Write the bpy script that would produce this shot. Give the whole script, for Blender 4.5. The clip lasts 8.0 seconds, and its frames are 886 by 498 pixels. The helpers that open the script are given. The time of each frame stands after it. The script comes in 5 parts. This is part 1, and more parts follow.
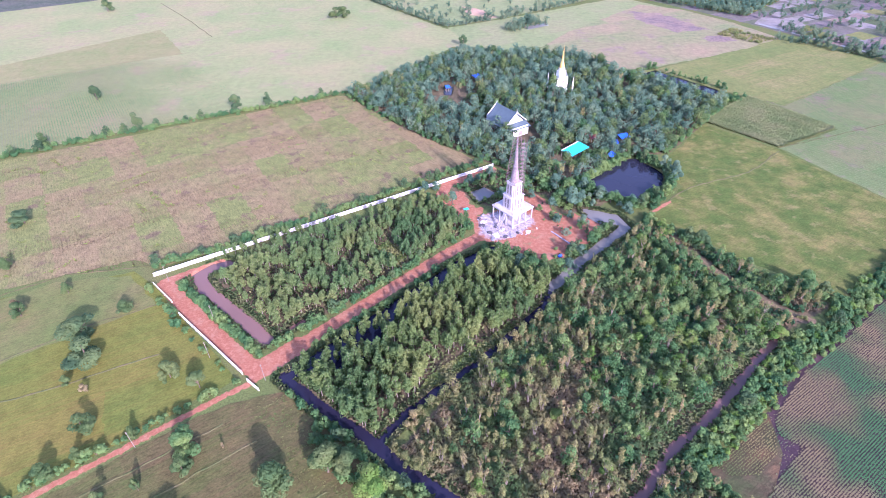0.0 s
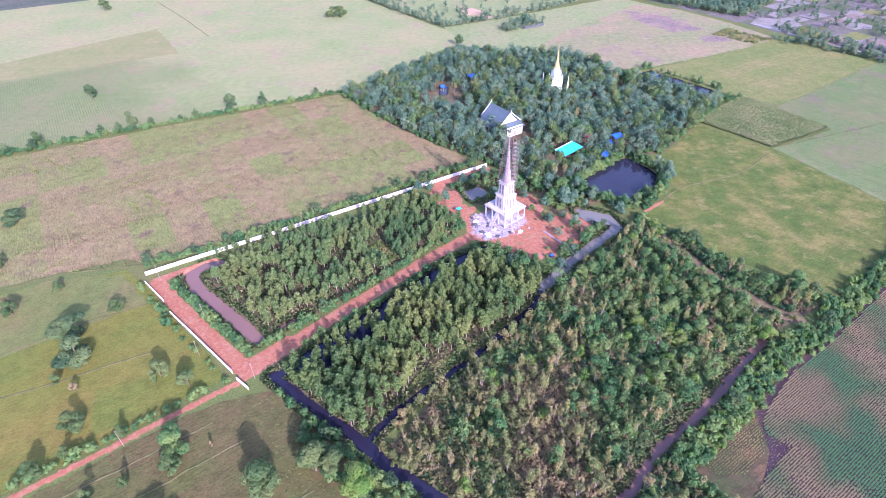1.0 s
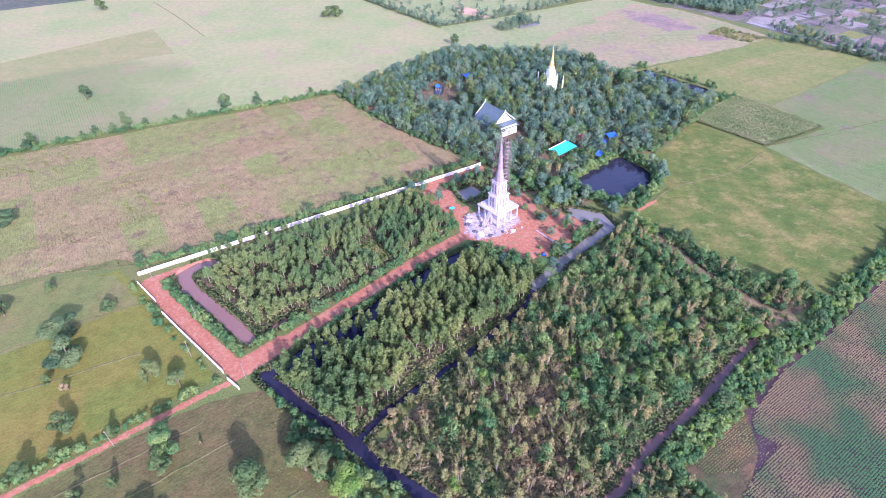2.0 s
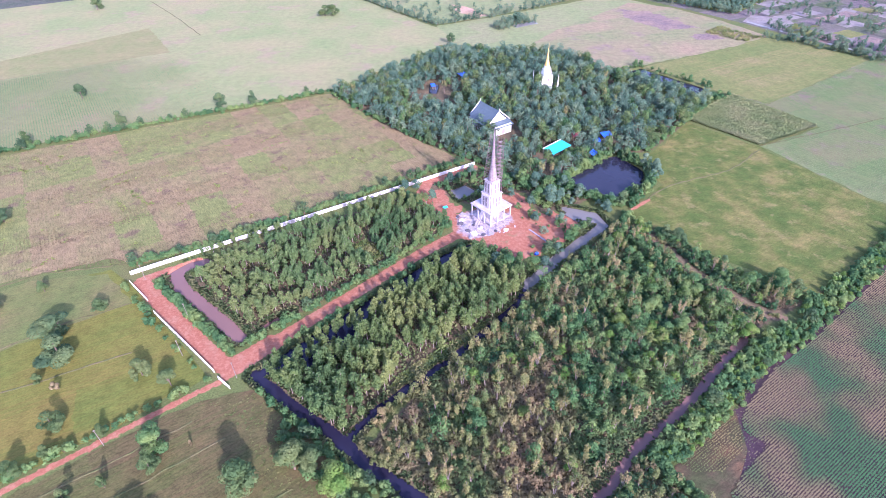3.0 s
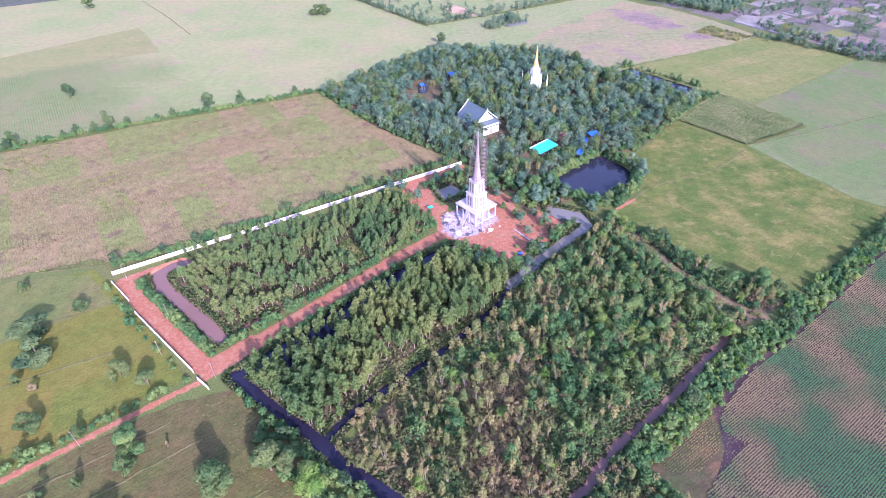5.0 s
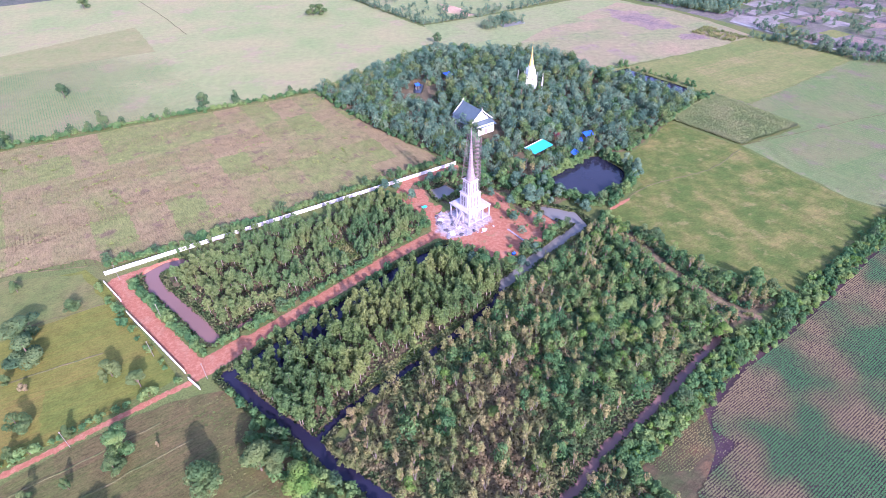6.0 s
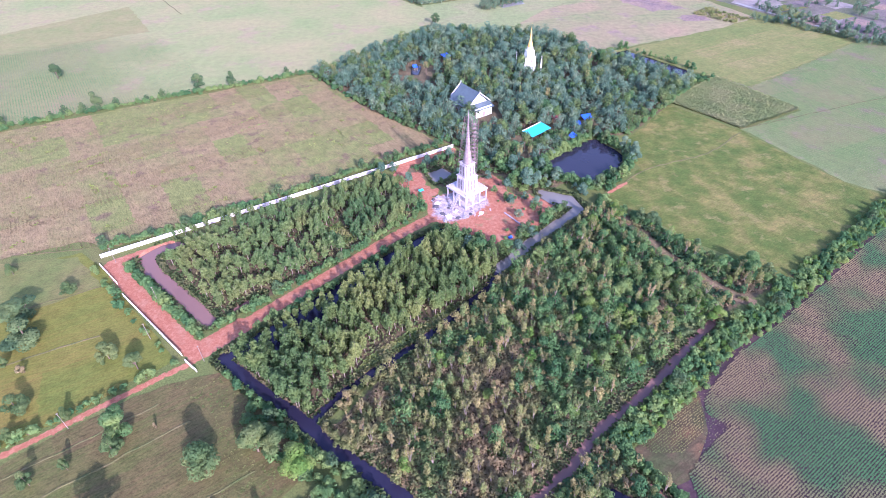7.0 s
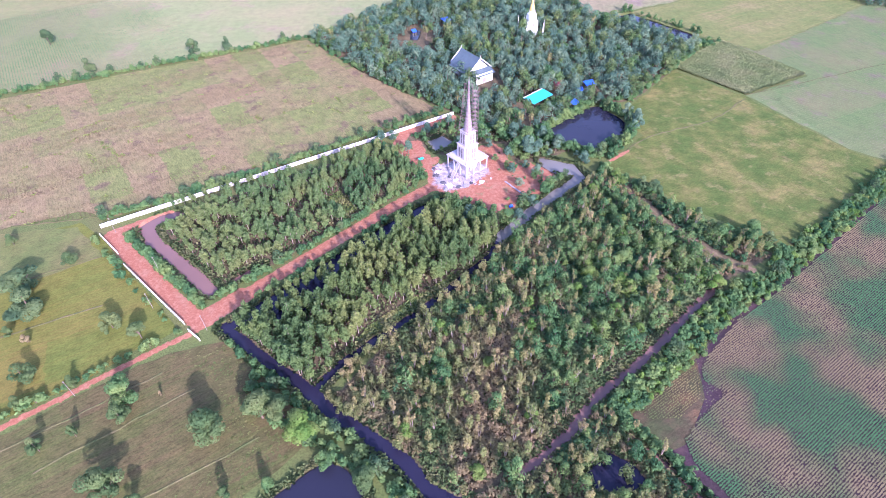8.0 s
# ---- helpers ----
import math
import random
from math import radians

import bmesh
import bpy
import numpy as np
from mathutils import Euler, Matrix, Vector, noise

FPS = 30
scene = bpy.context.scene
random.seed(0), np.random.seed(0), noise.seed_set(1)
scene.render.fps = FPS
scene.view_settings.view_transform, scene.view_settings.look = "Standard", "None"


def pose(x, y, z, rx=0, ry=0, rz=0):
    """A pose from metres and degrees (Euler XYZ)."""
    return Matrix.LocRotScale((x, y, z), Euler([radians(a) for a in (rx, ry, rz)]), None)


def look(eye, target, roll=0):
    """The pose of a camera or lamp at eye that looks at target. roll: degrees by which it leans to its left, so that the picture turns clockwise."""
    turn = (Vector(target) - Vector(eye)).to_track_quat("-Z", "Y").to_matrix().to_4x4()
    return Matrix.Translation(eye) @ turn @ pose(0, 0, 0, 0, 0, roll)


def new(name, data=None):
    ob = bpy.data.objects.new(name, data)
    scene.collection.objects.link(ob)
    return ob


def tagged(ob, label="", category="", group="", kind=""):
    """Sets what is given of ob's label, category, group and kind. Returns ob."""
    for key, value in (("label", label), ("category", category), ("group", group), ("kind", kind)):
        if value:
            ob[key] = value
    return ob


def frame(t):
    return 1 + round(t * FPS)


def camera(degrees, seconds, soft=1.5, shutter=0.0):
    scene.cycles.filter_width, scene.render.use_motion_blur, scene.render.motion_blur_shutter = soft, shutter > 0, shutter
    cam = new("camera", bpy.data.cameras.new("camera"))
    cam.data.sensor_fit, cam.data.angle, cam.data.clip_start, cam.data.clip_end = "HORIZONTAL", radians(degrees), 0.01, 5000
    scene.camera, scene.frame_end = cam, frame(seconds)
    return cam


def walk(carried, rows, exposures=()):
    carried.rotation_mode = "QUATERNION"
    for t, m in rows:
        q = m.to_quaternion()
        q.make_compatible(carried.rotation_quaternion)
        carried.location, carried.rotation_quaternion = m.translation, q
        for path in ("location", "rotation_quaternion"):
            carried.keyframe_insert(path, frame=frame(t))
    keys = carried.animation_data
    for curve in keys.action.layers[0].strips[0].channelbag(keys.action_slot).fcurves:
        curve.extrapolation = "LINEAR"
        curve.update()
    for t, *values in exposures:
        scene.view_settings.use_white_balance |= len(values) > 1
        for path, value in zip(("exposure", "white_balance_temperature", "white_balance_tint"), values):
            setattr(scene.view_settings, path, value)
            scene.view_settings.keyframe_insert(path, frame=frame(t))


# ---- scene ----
cam = camera(78.7, 8.0, soft=0.75)
PATH = [
    (0, (4.228, -0.234, 137.808), (4.236, 1.746, 136.281), -1.2),
    (0.5, (5.909, -0.461, 137.824), (5.918, 1.519, 136.297), -1.1),
    (1, (7.475, -0.625, 137.849), (7.484, 1.354, 136.321), -1.1),
    (1.5, (8.968, -0.688, 137.873), (8.978, 1.291, 136.344), -1.2),
    (3, (13.410, -0.841, 137.890), (13.421, 1.134, 136.357), -1.2),
    (3.5, (14.957, -0.797, 137.877), (14.971, 1.176, 136.344), -1.2),
    (4, (16.495, -0.730, 137.849), (16.513, 1.244, 136.315), -1.1),
    (4.5, (17.883, -0.671, 137.789), (17.902, 1.302, 136.255), -1.1),
    (6, (21.317, -0.586, 137.350), (21.344, 1.389, 135.816), -1.0),
    (6.5, (22.018, -0.506, 137.276), (22.048, 1.469, 135.744), -0.9),
    (7, (22.316, -0.445, 137.244), (22.346, 1.481, 135.651), -0.8),
    (7.5, (22.355, -0.271, 137.274), (22.379, 1.561, 135.572), -0.9),
    (8, (22.280, -0.076, 137.286), (22.305, 1.754, 135.584), -1.0),
]
walk(cam, [(t, look(eye, target, roll)) for t, eye, target, roll in PATH], [(0, 1.77, 5380, 49), (7.4, 1.78, 5380, 49), (8, 1.86, 5380, 49)])

# ---- light: a low morning sun behind the camera, clear sky ----
SUN_HIGH, SUN_FROM = 27.0, 152.0  # elevation; compass bearing with +y as north
sun_way = Vector((math.sin(radians(SUN_FROM)) * math.cos(radians(SUN_HIGH)), math.cos(radians(SUN_FROM)) * math.cos(radians(SUN_HIGH)), math.sin(radians(SUN_HIGH))))
lamp = bpy.data.lights.new("sun", "SUN")
lamp.energy, lamp.angle, lamp.color = 3.05, radians(0.53), (1.0, 0.92, 0.80)
new("sun", lamp).matrix_world = look(sun_way * 400, (0, 0, 0))
world = bpy.data.worlds.new("sky")
scene.world = world
world.use_nodes = True
sky = world.node_tree.nodes.new("ShaderNodeTexSky")
sky.sky_type, sky.sun_disc = "NISHITA", False
sky.sun_elevation, sky.sun_rotation = radians(SUN_HIGH), radians(SUN_FROM)
sky.air_density, sky.dust_density = 1.2, 1.5
back = world.node_tree.nodes["Background"]
world.node_tree.links.new(sky.outputs[0], back.inputs[0])
back.inputs[1].default_value = 0.15


# ---- materials ----
class Nodes:
    """A small node builder round one principled material."""

    def __init__(self, name, rough=0.85, metal=0.0, spec=0.3):
        self.mat = bpy.data.materials.new(name)
        self.mat.use_nodes = True
        self.nt = self.mat.node_tree
        self.b = self.nt.nodes["Principled BSDF"]
        self.b.inputs["Roughness"].default_value = rough
        self.b.inputs["Metallic"].default_value = metal
        self.b.inputs["Specular IOR Level"].default_value = spec
        self.pos = self.nt.nodes.new("ShaderNodeNewGeometry")

    def put(self, sock, v):
        if isinstance(v, bpy.types.NodeSocket):
            self.nt.links.new(v, sock)
        elif isinstance(v, tuple) and len(v) == 3 and sock.type == "RGBA":
            sock.default_value = (*v, 1)
        else:
            sock.default_value = v

    def noise(self, scale, detail=3.0, rough=0.55, stretch=None, turn=0.0):
        n = self.nt.nodes.new("ShaderNodeTexNoise")
        n.inputs["Scale"].default_value, n.inputs["Detail"].default_value, n.inputs["Roughness"].default_value = scale, detail, rough
        src = self.pos.outputs["Position"]
        if stretch:
            m = self.nt.nodes.new("ShaderNodeMapping")
            m.inputs["Rotation"].default_value = (0, 0, -radians(turn))
            self.nt.links.new(src, m.inputs["Vector"])
            m2 = self.nt.nodes.new("ShaderNodeMapping")
            m2.inputs["Scale"].default_value = stretch
            self.nt.links.new(m.outputs[0], m2.inputs["Vector"])
            src = m2.outputs[0]
        self.nt.links.new(src, n.inputs["Vector"])
        return n.outputs["Fac"]

    def ramp(self, fac, *stops):
        r = self.nt.nodes.new("ShaderNodeValToRGB")
        e = r.color_ramp.elements
        while len(e) < len(stops):
            e.new(0.5)
        for k, (at, c) in enumerate(stops):
            e[k].position = at
            e[k].color = (*c, 1) if isinstance(c, tuple) else (c, c, c, 1)
        self.put(r.inputs[0], fac)
        return r.outputs[0]

    def mix(self, fac, a, b, how="MIX"):
        m = self.nt.nodes.new("ShaderNodeMix")
        m.data_type, m.blend_type = "RGBA", how
        self.put(m.inputs[0], fac), self.put(m.inputs[6], a), self.put(m.inputs[7], b)
        return m.outputs[2]

    def math(self, op, a, b=0.0, c=0.0):
        m = self.nt.nodes.new("ShaderNodeMath")
        m.operation = op
        self.put(m.inputs[0], a), self.put(m.inputs[1], b), self.put(m.inputs[2], c)
        return m.outputs[0]

    def attr(self, name):
        a = self.nt.nodes.new("ShaderNodeAttribute")
        a.attribute_name = name
        return a.outputs["Fac"]

    def done(self, colour, bump=None, strength=0.4, dist=0.1):
        self.put(self.b.inputs["Base Color"], colour)
        if bump is not None:
            n = self.nt.nodes.new("ShaderNodeBump")
            n.inputs["Strength"].default_value, n.inputs["Distance"].default_value = strength, dist
            self.put(n.inputs["Height"], bump)
            self.nt.links.new(n.outputs[0], self.b.inputs["Normal"])
        return self.mat


def plain(name, colour, rough=0.7, metal=0.0, grain=0.25, scale=1.5, bump=0.0):
    """A surface of one paint or stone, with stains and grain."""
    n = Nodes(name, rough, metal)
    big, fine = n.noise(scale, 4), n.noise(scale * 9, 3)
    dark = tuple(v * (1 - grain) for v in colour)
    c = n.mix(n.ramp(big, (0.35, 0.0), (0.65, 1.0)), dark, colour)
    c = n.mix(0.35, c, n.mix(fine, tuple(v * 0.75 for v in colour), tuple(min(1, v * 1.12) for v in colour)))
    return n.done(c, fine if bump else None, bump, 0.05)


def leaves(name, dark, mid, pale, patch=0.12, glow=0.25, spread=0.14):
    """Foliage: varies from tree to tree and from leaf to leaf, and lets some light through."""
    n = Nodes(name, 0.8, 0, 0.06)
    c = n.ramp(n.noise(patch, 2, 0.6), (0.5 - spread, dark), (0.5, mid), (0.5 + spread, pale))
    isle = n.pos.outputs["Random Per Island"]
    c = n.mix(1.0, c, n.ramp(isle, (0.0, (0.84, 0.86, 0.84)), (0.6, (1.0, 1.0, 1.0)), (1.0, (1.09, 1.08, 1.02))), "MULTIPLY")
    n.done(c)
    t = n.nt.nodes.new("ShaderNodeBsdfTranslucent")
    n.nt.links.new(c, t.inputs[0])
    m = n.nt.nodes.new("ShaderNodeMixShader")
    m.inputs[0].default_value = glow
    n.nt.links.new(n.b.outputs[0], m.inputs[1]), n.nt.links.new(t.outputs[0], m.inputs[2])
    n.nt.links.new(m.outputs[0], n.nt.nodes["Material Output"].inputs[0])
    return n.mat


def field(name, dry, mid, green, scale=0.03, turn=0.0, streak=0.0, shift=0.0, soil=None, plots=None, furrow=1.0, grain=1.0):
    """A crop or grass field: broad patches, tillage streaks along turn, fine tufts."""
    n = Nodes(name, 0.95, 0, 0.1)
    f = n.math("MULTIPLY_ADD", n.math("SUBTRACT", n.noise(scale, 4, 0.6), 0.5), 0.6 if plots else 1.0, 0.5 + shift)
    if streak:
        f = n.math("MULTIPLY_ADD", n.math("SUBTRACT", n.noise(1.0, 2, 0.6, (0.02, 0.9, 1), turn), 0.5), streak, f)
    if plots:
        warp = n.nt.nodes.new("ShaderNodeVectorMath")
        warp.operation = "MULTIPLY_ADD"
        nz = n.nt.nodes.new("ShaderNodeTexNoise")
        nz.inputs["Scale"].default_value = 0.25
        n.nt.links.new(n.pos.outputs["Position"], nz.inputs["Vector"])
        n.nt.links.new(nz.outputs["Color"], warp.inputs[0])
        warp.inputs[1].default_value = (4, 4, 0)
        n.nt.links.new(n.pos.outputs["Position"], warp.inputs[2])
        m = n.nt.nodes.new("ShaderNodeMapping")
        m.inputs["Rotation"].default_value = (0, 0, -radians(turn))
        n.nt.links.new(warp.outputs[0], m.inputs["Vector"])
        cut = n.nt.nodes.new("ShaderNodeVectorMath")
        cut.operation = "SNAP"
        n.nt.links.new(m.outputs[0], cut.inputs[0])
        cut.inputs[1].default_value = (plots[0], plots[1], 1000)
        wn = n.nt.nodes.new("ShaderNodeTexWhiteNoise")
        n.nt.links.new(cut.outputs[0], wn.inputs["Vector"])
        f = n.math("MULTIPLY_ADD", n.math("SUBTRACT", wn.outputs["Value"], 0.5), plots[2], f)
    c = n.ramp(f, (0.33, dry), (0.5, mid), (0.66, green))
    if soil:
        c = n.mix(n.ramp(n.noise(scale * 1.7, 5, 0.65), (0.56, 0.0), (0.66, 0.8)), c, soil)
    fine, mid = n.noise(1.5, 5, 0.75), n.noise(0.22, 4, 0.7)
    rows = n.noise(1.0, 4, 0.75, (0.35, 1.5, 1), turn)
    lo, hi = 1 - 0.27 * furrow, 1 + 0.18 * furrow
    c = n.mix(grain, c, n.mix(1.0, c, n.ramp(mid, (0.34, (0.80, 0.82, 0.82)), (0.52, (1.0, 1.0, 1.0)), (0.7, (1.17, 1.16, 1.1))), "MULTIPLY"))
    c = n.mix(1.0, c, n.ramp(rows, (0.34, (lo, lo, lo)), (0.5, (1.0, 1.0, 1.0)), (0.7, (hi, hi, hi))), "MULTIPLY")
    c = n.mix(grain, c, n.mix(1.0, c, n.ramp(fine, (0.34, (0.74, 0.74, 0.74)), (0.52, (1.0, 1.0, 1.0)), (0.68, (1.22, 1.21, 1.16))), "MULTIPLY"))
    return n.done(c, fine, 0.6, 0.3)


def ground_material():
    n = Nodes("meadow_and_laterite", 0.95, 0, 0.1)
    wob = n.math("MULTIPLY", n.math("SUBTRACT", n.noise(0.5, 4, 0.65), 0.5), 3.4)
    fine = n.noise(1.8, 4, 0.7)
    grass = n.ramp(n.noise(0.05, 4, 0.6), (0.3, (0.13, 0.13, 0.048)), (0.5, (0.105, 0.13, 0.04)), (0.7, (0.085, 0.125, 0.036)))
    under = n.ramp(n.noise(0.22, 4, 0.65), (0.3, (0.075, 0.064, 0.04)), (0.5, (0.11, 0.09, 0.05)), (0.7, (0.17, 0.128, 0.072)))
    c = n.mix(n.ramp(n.math("ADD", n.attr("wood"), wob), (0.0, 0.0), (1.0, 1.0)), grass, under)
    c = n.mix(1.0, c, n.ramp(fine, (0.3, (0.6, 0.6, 0.6)), (0.55, (1.0, 1.0, 1.0)), (0.75, (1.3, 1.3, 1.2))), "MULTIPLY")
    mud = n.ramp(n.noise(0.7, 4), (0.35, (0.035, 0.034, 0.02)), (0.65, (0.065, 0.06, 0.03)))
    c = n.mix(n.ramp(n.math("MULTIPLY_ADD", wob, 0.25, n.attr("bank")), (0.0, 0.0), (0.5, 1.0)), c, mud)
    red = n.ramp(n.noise(0.7, 6, 0.7), (0.3, (0.24, 0.09, 0.052)), (0.5, (0.29, 0.118, 0.07)), (0.64, (0.345, 0.162, 0.1)), (0.8, (0.40, 0.24, 0.155)))
    ruts = n.ramp(n.noise(2.6, 4, 0.7), (0.3, (0.88, 0.87, 0.86)), (0.6, (1.04, 1.04, 1.04)))
    red = n.mix(n.ramp(n.noise(0.16, 5, 0.7), (0.5, 0.0), (0.66, 0.5)), red, n.ramp(n.noise(0.9, 3), (0.35, (0.28, 0.14, 0.088)), (0.65, (0.39, 0.25, 0.165))))
    weedy = n.math("MULTIPLY", n.ramp(n.noise(0.11, 5, 0.75), (0.55, 0.0), (0.62, 0.8)), n.ramp(n.math("MULTIPLY", n.attr("dirt"), 0.1), (0.42, 0.0), (0.5, 0.8)))
    red = n.mix(weedy, red, (0.16, 0.15, 0.07))
    c = n.mix(n.ramp(n.math("MULTIPLY_ADD", wob, 0.75, n.attr("dirt")), (0.0, 0.0), (0.35, 1.0)), c, n.mix(1.0, red, ruts, "MULTIPLY"))
    dust = n.ramp(n.noise(0.6, 5, 0.7), (0.33, (0.15, 0.125, 0.135)), (0.47, (0.28, 0.24, 0.25)), (0.62, (0.42, 0.375, 0.385)))
    c = n.mix(n.ramp(n.math("MULTIPLY_ADD", n.attr("dust"), 0.45, wob), (-0.4, 0.0), (1.3, 1.0)), c, dust)
    return n.done(c, fine, 0.22, 0.2)


def water_material(name, deep, rough=0.06):
    n = Nodes(name, rough, 0, 0.5)
    n.b.inputs["IOR"].default_value = 1.33
    c = n.mix(n.noise(0.06, 3), deep, tuple(v * 0.75 for v in deep))
    return n.done(c, n.noise(1.2, 3), 0.04, 0.05)


GROUND = ground_material()
WATER_BROWN = water_material("silty_water", (0.20, 0.115, 0.092), 0.15)
WATER_DARK = water_material("dark_water", (0.02, 0.019, 0.038))
WATER_POND = water_material("pond_water", (0.021, 0.022, 0.036))
# the sky's pale reflection is put into this base colour
WATER_GREY = water_material("sky_pale_water", (0.17, 0.165, 0.145), 0.35)
BROWN_FIELD = field("fallow_field", (0.208, 0.158, 0.078), (0.182, 0.16, 0.068), (0.152, 0.168, 0.055), 0.06, -57, 0.16, 0.0, (0.145, 0.1, 0.064), (27, 16, 0.42), 1.2, 1.0)
PADDY = field("young_paddy", (0.165, 0.128, 0.034), (0.132, 0.134, 0.029), (0.1, 0.128, 0.026), 0.03, 27, 0.3, 0.0, None, (40, 18, 0.16), 0.7, 0.8)
DRY_STRIP = field("half_dry_paddy", (0.155, 0.135, 0.056), (0.13, 0.138, 0.046), (0.108, 0.135, 0.04), 0.05, 27, 0.3, 0.01, None, None, 0.7, 0.8)
BARE = field("bare_wet_soil", (0.14, 0.086, 0.046), (0.08, 0.064, 0.036), (0.06, 0.07, 0.03), 0.09, 33, 0.2, 0.0)
DRY_PADDY = field("stubble_field", (0.112, 0.081, 0.038), (0.097, 0.088, 0.034), (0.088, 0.104, 0.031), 0.05, 32, 0.4, 0.02, None, (26, 14, 0.12), 1.1, 1.1)
MEADOW = field("green_meadow", (0.185, 0.158, 0.055), (0.1, 0.119, 0.03), (0.066, 0.103, 0.023), 0.07, 30, 0.14, 0.03, (0.18, 0.158, 0.06), None, 0.6, 1.0)
PALE_FIELD = field("pale_cane_field", (0.268, 0.226, 0.122), (0.23, 0.23, 0.106), (0.182, 0.224, 0.09), 0.018, -57, 0.05, 0.05, (0.25, 0.203, 0.124), (120, 60, 0.10), 0.25, 0.6)
STRIP_FIELD = field("olive_field", (0.22, 0.196, 0.09), (0.19, 0.19, 0.08), (0.16, 0.186, 0.07), 0.07, 30, 0.08, 0.0, None, (60, 30, 0.1), 0.4, 0.5)
GREEN_STRIP = field("fresh_green_field", (0.22, 0.215, 0.11), (0.19, 0.22, 0.095), (0.16, 0.21, 0.085), 0.03, 32, 0.06, 0.0, None, (60, 25, 0.12), 0.5, 0.8)
FAR_SCRUB = field("far_scrub", (0.115, 0.105, 0.085), (0.085, 0.095, 0.07), (0.065, 0.085, 0.055), 0.05, 15, 0.2, 0.0, None, None, 1.0, 1.0)
FAR_MEADOW = field("mown_meadow", (0.2, 0.174, 0.074), (0.15, 0.16, 0.053), (0.115, 0.15, 0.044), 0.03, 28, 0.4, 0.02, None, (90, 14, 0.12), 0.9, 0.8)
ORANGE_PATH = field("worn_dirt", (0.21, 0.145, 0.09), (0.165, 0.125, 0.07), (0.11, 0.11, 0.048), 0.2, 30, 0.3, 0.0, None, None, 1.0, 1.0)
PLOT_PALE = field("pale_flooded_plot", (0.235, 0.21, 0.195), (0.205, 0.188, 0.168), (0.165, 0.16, 0.128), 0.06, 25, 0.1, 0.0, None, None, 0.5, 0.7)
PLOT_LILAC = field("lilac_fallow_plot", (0.245, 0.18, 0.13), (0.205, 0.155, 0.128), (0.17, 0.135, 0.12), 0.05, 25, 0.5, 0.0, (0.16, 0.12, 0.115), None, 1.6, 1.0)
ORANGE_SOIL = field("orange_soil", (0.44, 0.29, 0.20), (0.38, 0.25, 0.165), (0.24, 0.21, 0.11), 0.05, 25, 0.1, 0.0, None, None, 0.5, 1.0)
PINK_FIELD = field("ploughed_pink_field", (0.258, 0.195, 0.12), (0.215, 0.195, 0.104), (0.172, 0.198, 0.088), 0.02, 25, 0.12, 0.02, (0.205, 0.148, 0.13), (90, 26, 0.2), 0.6, 1.0)
# purple-brown soil, darkened in its colour by the shade between the rows
CANE_FLOOR = field("shaded_row_soil", (0.078, 0.048, 0.046), (0.056, 0.035, 0.042), (0.048, 0.034, 0.036), 0.05, 33, 0, 0, None, None, 0.6)
LILAC_FIELD = field("mixed_cane_field", (0.195, 0.172, 0.09), (0.15, 0.18, 0.074), (0.115, 0.176, 0.062), 0.035, 25, 0.05, 0.04, (0.185, 0.142, 0.108), (50, 30, 0.14), 0.4, 0.7)
GREY_PLOTS = field("grey_paddy_plots", (0.15, 0.125, 0.12), (0.105, 0.11, 0.078), (0.08, 0.105, 0.05), 0.03, 25, 0.1, 0.0, None, (30, 16, 0.4), 0.6)
BUND = field("grassy_bund", (0.13, 0.108, 0.055), (0.105, 0.104, 0.042), (0.07, 0.09, 0.032), 0.2, 0.0, 0.0, 0.0, None, None, 0.6, 0.8)
WHITE = plain("white_plaster", (0.80, 0.78, 0.77), 0.75, 0, 0.10, 0.5)
CONCRETE = plain("fresh_concrete", (0.42, 0.39, 0.42), 0.85, 0, 0.3, 0.5, 0.2)
WALL_PAINT = plain("wall_paint", (0.62, 0.58, 0.55), 0.8, 0, 0.45, 0.22, 0.15)
POLE_STONE = plain("pole_concrete", (0.25, 0.22, 0.19), 0.85)
STEEL = plain("rusty_scaffold_steel", (0.20, 0.14, 0.15), 0.7, 0.1, 0.35, 3.0)
RAW_CONCRETE = plain("raw_spire_concrete", (0.27, 0.235, 0.25), 0.9, 0, 0.4, 0.7, 0.3)
NICHE_GREY = plain("niche_shade_grey", (0.17, 0.15, 0.17), 0.85, 0, 0.3, 1.2)
DARK_GRAVEL = plain("dark_grey_gravel", (0.085, 0.082, 0.095), 0.95, 0, 0.35, 1.5, 0.6)
ROOF_BLUE = plain("slate_blue_roof", (0.078, 0.112, 0.128), 0.6, 0, 0.25, 0.5)
TURQUOISE = plain("turquoise_sheet_roof", (0.02, 0.50, 0.55), 0.45, 0, 0.12, 0.6)
TARP_BLUE = plain("blue_tarpaulin", (0.03, 0.12, 0.62), 0.5, 0, 0.25, 1.0)
RED_ROOF = plain("dark_red_roof", (0.17, 0.05, 0.055), 0.7)
GOLD = plain("gold_leaf", (0.74, 0.47, 0.14), 0.4, 0.35, 0.15, 1.0)
WINDOW = plain("dark_window_glass", (0.03, 0.04, 0.06), 0.15)
BARK_PALE = plain("pale_bark", (0.27, 0.23, 0.19), 0.9, 0, 0.3, 2.0)
BARK = plain("brown_bark", (0.16, 0.12, 0.09), 0.95, 0, 0.35, 2.0)
LEAF_EUC = leaves("eucalyptus_leaves", (0.09, 0.16, 0.06), (0.13, 0.195, 0.064), (0.195, 0.238, 0.08), 0.045, 0.42)
